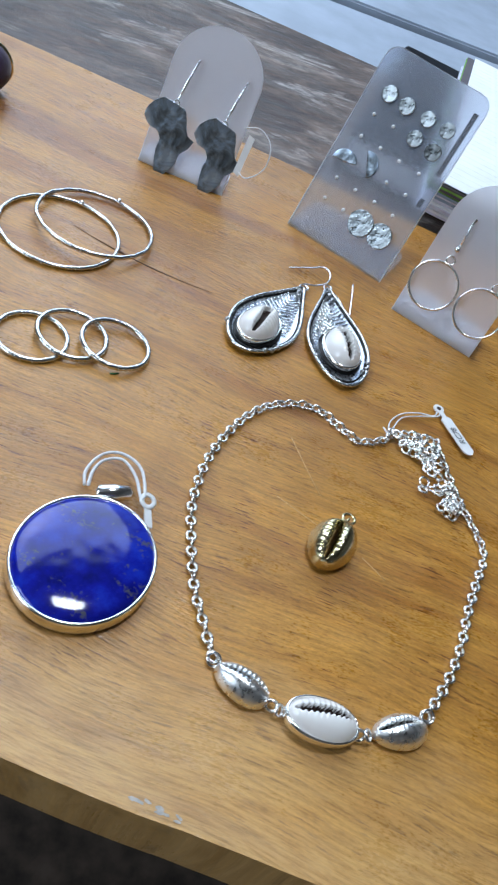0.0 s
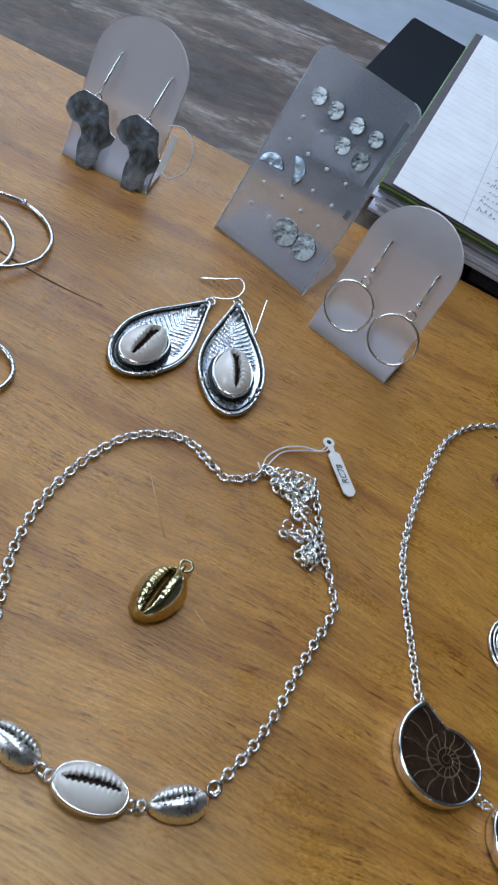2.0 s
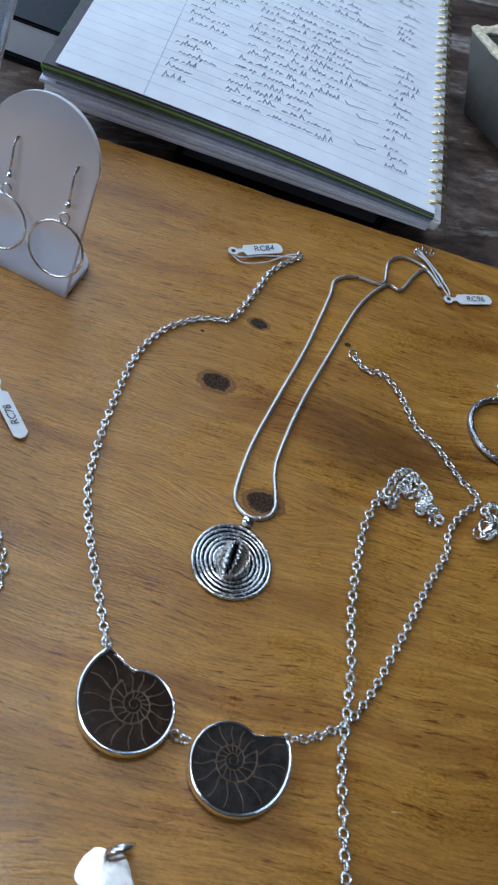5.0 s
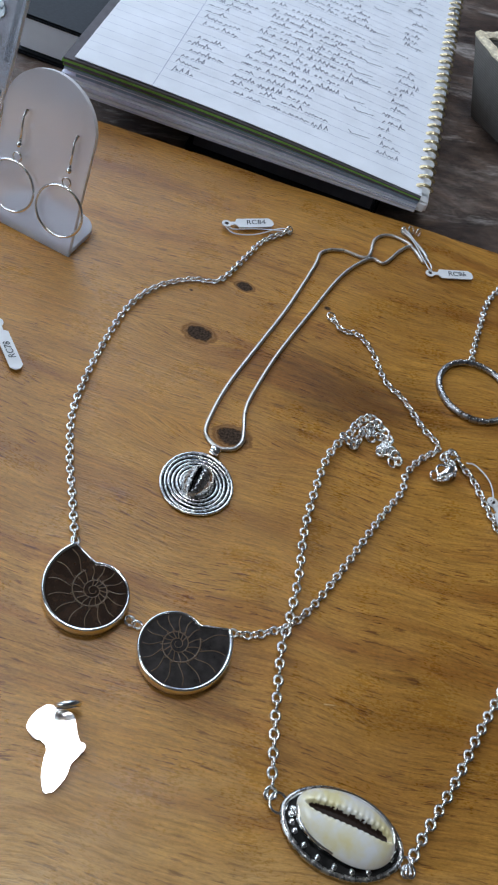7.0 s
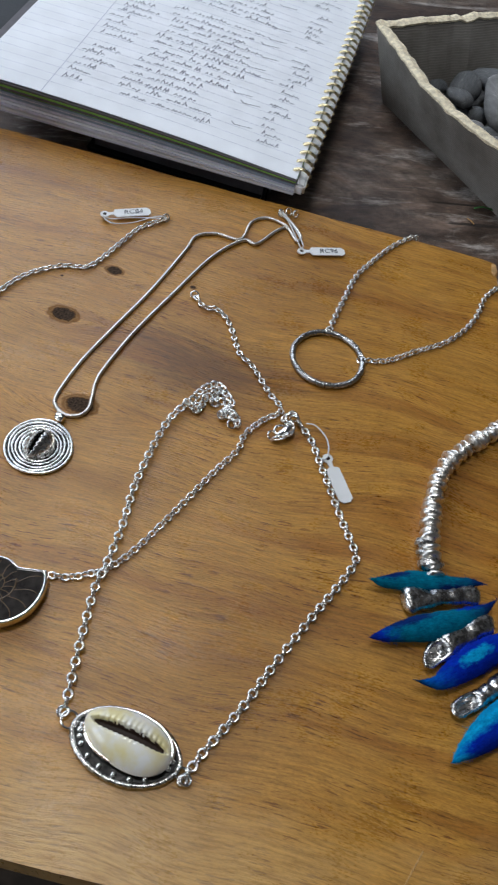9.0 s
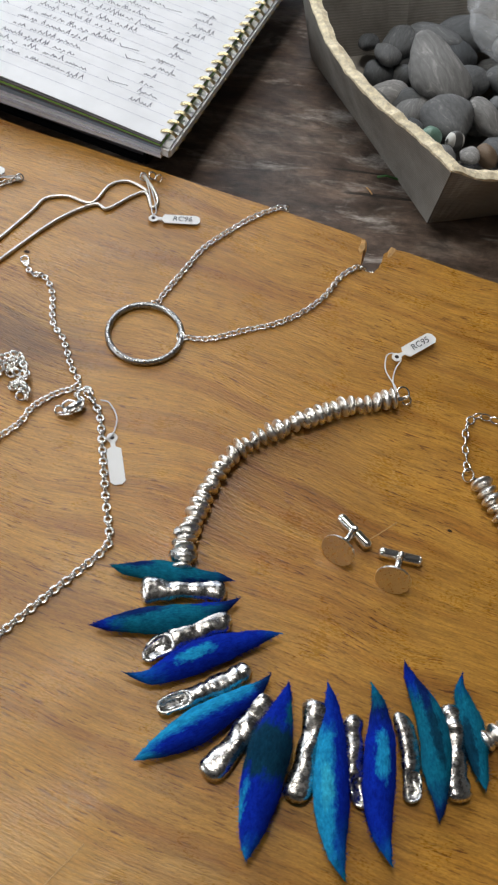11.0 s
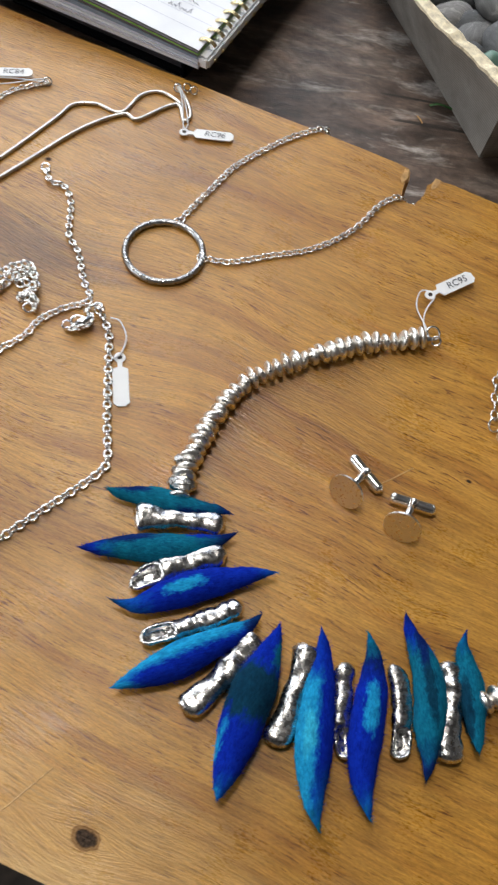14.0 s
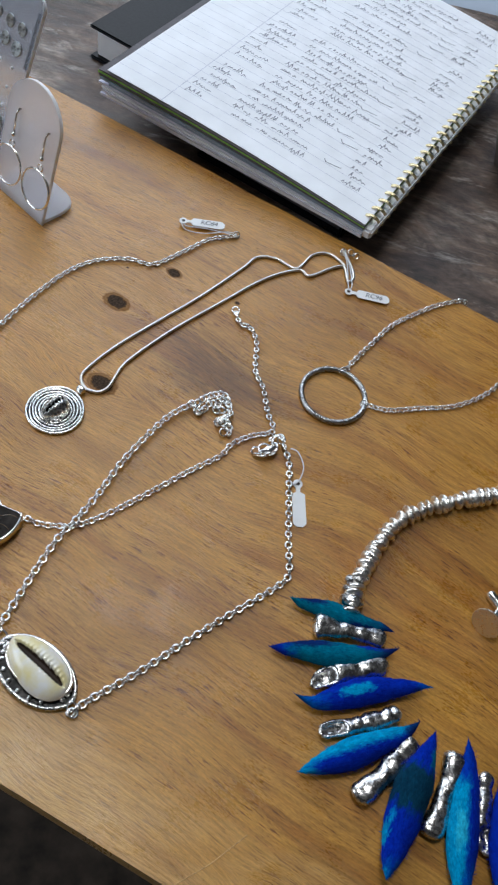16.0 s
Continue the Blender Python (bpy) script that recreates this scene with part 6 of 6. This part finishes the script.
def box_side(base, top, name, inward):
    """A wall of thick card between a line on the table and a ragged rim."""
    n = 40
    lo, hi = spline(base, 0.0005), spline(top, 0.0005)
    bm, bt = bmesh.new(), bmesh.new()
    rows, caps = [], []
    for k in range(n + 1):
        s = k / n
        p, q = lo[round(s * (len(lo) - 1))], hi[round(s * (len(hi) - 1))]
        ins = Vector((*inward, 0)) * (0.0062 + 0.0012 * noise.noise(q * 140))
        rag = 0.0014 * noise.noise(q * 120) + 0.0010 * noise.noise(q * 420)
        q = q + Vector((0, 0, rag))
        rows.append([bm.verts.new(v) for v in (p, p.lerp(q, 0.5) + Vector((0, 0, 0)), q, q + ins, p + ins)])
        jit = Vector((0, 0, 0.0012 * abs(noise.noise(q * 500))))
        out = -Vector((*inward, 0)) * 0.0004
        caps.append([bt.verts.new(v) for v in (q + out - Vector((0, 0, 0.0006)), q + out + jit + Vector((0, 0, 0.0004)), q + ins * 0.5 + jit * 2 + Vector((0, 0, 0.0010)), q + ins * 1.1 + jit + Vector((0, 0, 0.0004)), q + ins * 1.1 - Vector((0, 0, 0.0006)))])
    for strips, b in ((rows, bm), (caps, bt)):
        for u, w in zip(strips, strips[1:]):
            for j in range(4):
                b.faces.new((u[j], u[j + 1], w[j + 1], w[j]))
        b.faces.new(strips[0])
        b.faces.new(strips[-1][::-1])
        bmesh.ops.recalc_face_normals(b, faces=b.faces)
    side = part(name, bm, BOXGREY, box, "", None, False)
    part("torn_rim", bt, BOXRAW, side, "raw torn card edge", None, False)


box_side([(0.5355, 0.3930, TABLE), (0.519, 0.430, TABLE), (0.503, 0.465, TABLE), (0.488, 0.497, TABLE), (0.470, 0.536, TABLE)],
         [(0.5335, 0.3800, 0.0265), (0.516, 0.4060, 0.026), (0.502, 0.4210, 0.026), (0.4850, 0.4470, 0.026), (0.4695, 0.4850, 0.026), (0.4550, 0.5500, 0.026)], "side", (0.93, 0.37))
box_side([(0.5365, 0.3930, TABLE), (0.60, 0.413, TABLE), (0.70, 0.447, TABLE)], [(0.5345, 0.3802, 0.0265), (0.549, 0.3810, 0.0228), (0.563, 0.3840, 0.0222), (0.60, 0.395, 0.0245), (0.70, 0.427, 0.026)], "side", (-0.33, 0.94))
box_side([(0.4705, 0.536, TABLE), (0.55, 0.564, TABLE), (0.631, 0.592, TABLE)], [(0.4555, 0.550, 0.026), (0.54, 0.580, 0.0265), (0.638, 0.614, 0.027)], "side", (0.33, -0.94))
box_side([(0.70, 0.448, TABLE), (0.665, 0.52, TABLE), (0.632, 0.592, TABLE)], [(0.70, 0.428, 0.0262), (0.67, 0.52, 0.027), (0.639, 0.614, 0.027)], "side", (-0.93, -0.37))
part("bottom", slab(bmesh.new(), [(0.538, 0.396), (0.698, 0.449), (0.630, 0.590), (0.473, 0.535), (0.490, 0.497), (0.521, 0.431)], TABLE + 0.0003, TABLE + 0.002), BOXGREY, box, "", None, False)


def keep_in(x, y, r):
    """Moves a pebble of radius r off the far and the right-hand wall of the box."""
    for wx, wy, nx, ny in ((0.470, 0.536, -0.33, 0.944), (0.70, 0.448, 0.90, 0.43)):
        over = (x - wx) * nx + (y - wy) * ny + r + 0.004
        if over > 0:
            x, y = x - over * nx, y - over * ny
    return x, y


def pebble_mesh(seed):
    bm = bmesh.new()
    bmesh.ops.create_icosphere(bm, subdivisions=3, radius=1.0)
    for v in bm.verts:
        v.co *= 1 + 0.26 * noise.noise(v.co * 0.9 + Vector((seed * 7, 0, 0))) + 0.03 * noise.noise(v.co * 2.5 + Vector((0, seed * 7, 0)))
    return as_mesh("pebble", bm, PEBBLE)


kinds = [pebble_mesh(k) for k in range(5)]
PEBS = [(5010, 5440, 0, 90, 65), (5185, 5500, 2, 150, 105), (5390, 5600, 6, 190, 110), (5150, 5190, 2, 150, 90), (5420, 4960, 10, 260, 170), (5850, 4700, 6, 150, 120), (5670, 5480, 8, 200, 150), (5410, 4205, 9, 68, 58), (5545, 4215, 9, 56, 62), (5250, 4440, 8, 60, 50), (5735, 4300, 8, 125, 95), (5450, 4560, 9, 185, 145), (5700, 4600, 7, 140, 105), (5300, 4750, -4, 140, 100), (5260, 5330, -6, 150, 110), (5650, 5020, 2, 170, 130), (5600, 5250, 4, 160, 120), (5900, 5000, 6, 160, 120), (5950, 4450, 4, 130, 100), (6150, 4600, 2, 160, 120), (6200, 4950, 2, 170, 130), (6000, 5350, 4, 180, 130), (5850, 5700, 2, 160, 120), (6150, 5750, 2, 170, 130), (5550, 5800, -2, 150, 110), (5120, 4850, -8, 120, 90), (5350, 4580, -8, 120, 90), (6350, 4700, 0, 150, 120), (6400, 5200, 0, 160, 120)]
for i, (x, y, z, l, w) in enumerate(PEBS):
    rnd = random.Random(i + 3)
    ob = new("pebble", kinds[i % 5])
    L, W, Hh = l * 1e-4, w * 1e-4, w * 0.66e-4
    px, py = keep_in(x * 1e-4, y * 1e-4, max(L, W))
    ob.matrix_basis = pose(px, py, max(TABLE + 0.002 + Hh * 0.9, z * 1e-3 - 0.004), rnd.uniform(-20, 20), rnd.uniform(-20, 20), rnd.uniform(0, 180)) @ Matrix.Diagonal((L, W, Hh, 1))
    tagged(ob, "smooth grey river pebble in the card box", "pebble", "pebbles in the box")
for x, y, z, sx, sy, mat, label in (
        (0.5335, 0.4330, 0.006, 0.0065, 0.0058, GLASS_GREEN, "piece of green tumbled glass among the pebbles"),
        (0.5470, 0.4320, 0.006, 0.0060, 0.0045, BANDED, "dark pebble with a white quartz band"),
        (0.5645, 0.4235, 0.005, 0.0055, 0.0075, BROWNSTONE, "smooth rusty brown pebble in the card box")):
    me = kinds[0].copy()
    me.materials.clear()
    me.materials.append(mat)
    ob = new("pebble", me)
    ob.matrix_basis = pose(x, y, z, 0, 0, 30) @ Matrix.Diagonal((sx, sy, 0.006, 1))
    tagged(ob, label, "pebble", "pebbles in the box")
# lower layer that the pebbles rest on
for i in range(40):
    rnd = random.Random(100 + i)
    s, t_ = rnd.random(), rnd.random()
    p = Vector((0.549, 0.413, 0)).lerp(Vector((0.690, 0.460, 0)), s).lerp(Vector((0.494, 0.524, 0)).lerp(Vector((0.622, 0.572, 0)), s), t_)
    ob = new("pebble", kinds[i % 5])
    ob.matrix_basis = pose(p.x + 0.006, p.y, TABLE + 0.010, rnd.uniform(-20, 20), rnd.uniform(-20, 20), rnd.uniform(0, 180)) @ Matrix.Diagonal((rnd.uniform(0.008, 0.013), rnd.uniform(0.008, 0.011), 0.0085, 1))
    tagged(ob, "smooth grey river pebble in the card box", "pebble", "pebbles in the box")

bm = bmesh.new()
tube(bm, spline([(0.5085, 0.4255, TABLE + 0.0012), (0.513, 0.4250, TABLE + 0.003), (0.518, 0.4258, TABLE + 0.0016), (0.5235, 0.4252, TABLE + 0.0010)], 0.0012), 0.0009, 6, False, 0.5)
tagged(mesh_object("plastic_strip", bm, GREENLEAF), "short green plastic strip lying on the dark table", "strip")

bm = bmesh.new()
tube(bm, spline([(0.5020, 0.4160, TABLE + 0.0008), (0.5036, 0.4130, TABLE + 0.0012), (0.5050, 0.4106, TABLE + 0.0007)], 0.001), 0.0004, 5)
tagged(mesh_object("straw", bm, RAWWOOD), "short pale straw lying on the dark table", "straw")


# ---- clear bag on the pebbles ----
bm = bmesh.new()
bmesh.ops.create_icosphere(bm, subdivisions=4, radius=1.0)
for v in bm.verts:
    p = v.co.copy()
    f = abs(noise.noise(p * 2.3)) * 0.34 + abs(noise.noise(p * 6.0 + Vector((3, 0, 0)))) * 0.12
    pull = 1.0 + 0.7 * max(0.0, p.z) ** 3
    v.co = Vector((p.x * (1 - f) * 0.034, p.y * (1 - f) * 0.040, p.z * (1 - f * 0.6) * 0.020 * pull))
ob = tagged(mesh_object("plastic_bag", bm, BAG), "crumpled clear plastic bag lying on the pebbles", "bag")
ob.matrix_basis = pose(0.590, 0.523, 0.026, 0, 0, 20)
ob.visible_shadow = False


# ---- old scratches in the board ----
for pts in (((1249, 2616), (1290, 2495), (1337, 2367)), ((1180, 2327), (1321, 2234)), ((1461, 2142), (1532, 2070)), ((4858, 1832), (4930, 1880), (5016, 1944)), ((5435, 1662), (5592, 1635)), ((3717, 500), (3830, 600), (3938, 723)), ((2827, 1423), (2847, 1347)), ((3011, 1451), (3047, 1446))):
    bm = bmesh.new()
    tube(bm, [Vector((x * 1e-4, y * 1e-4, 0.00006)) for x, y in pts], 0.00022, 5, False, 0.3)
    part("scratch", bm, SCRATCHED, board)
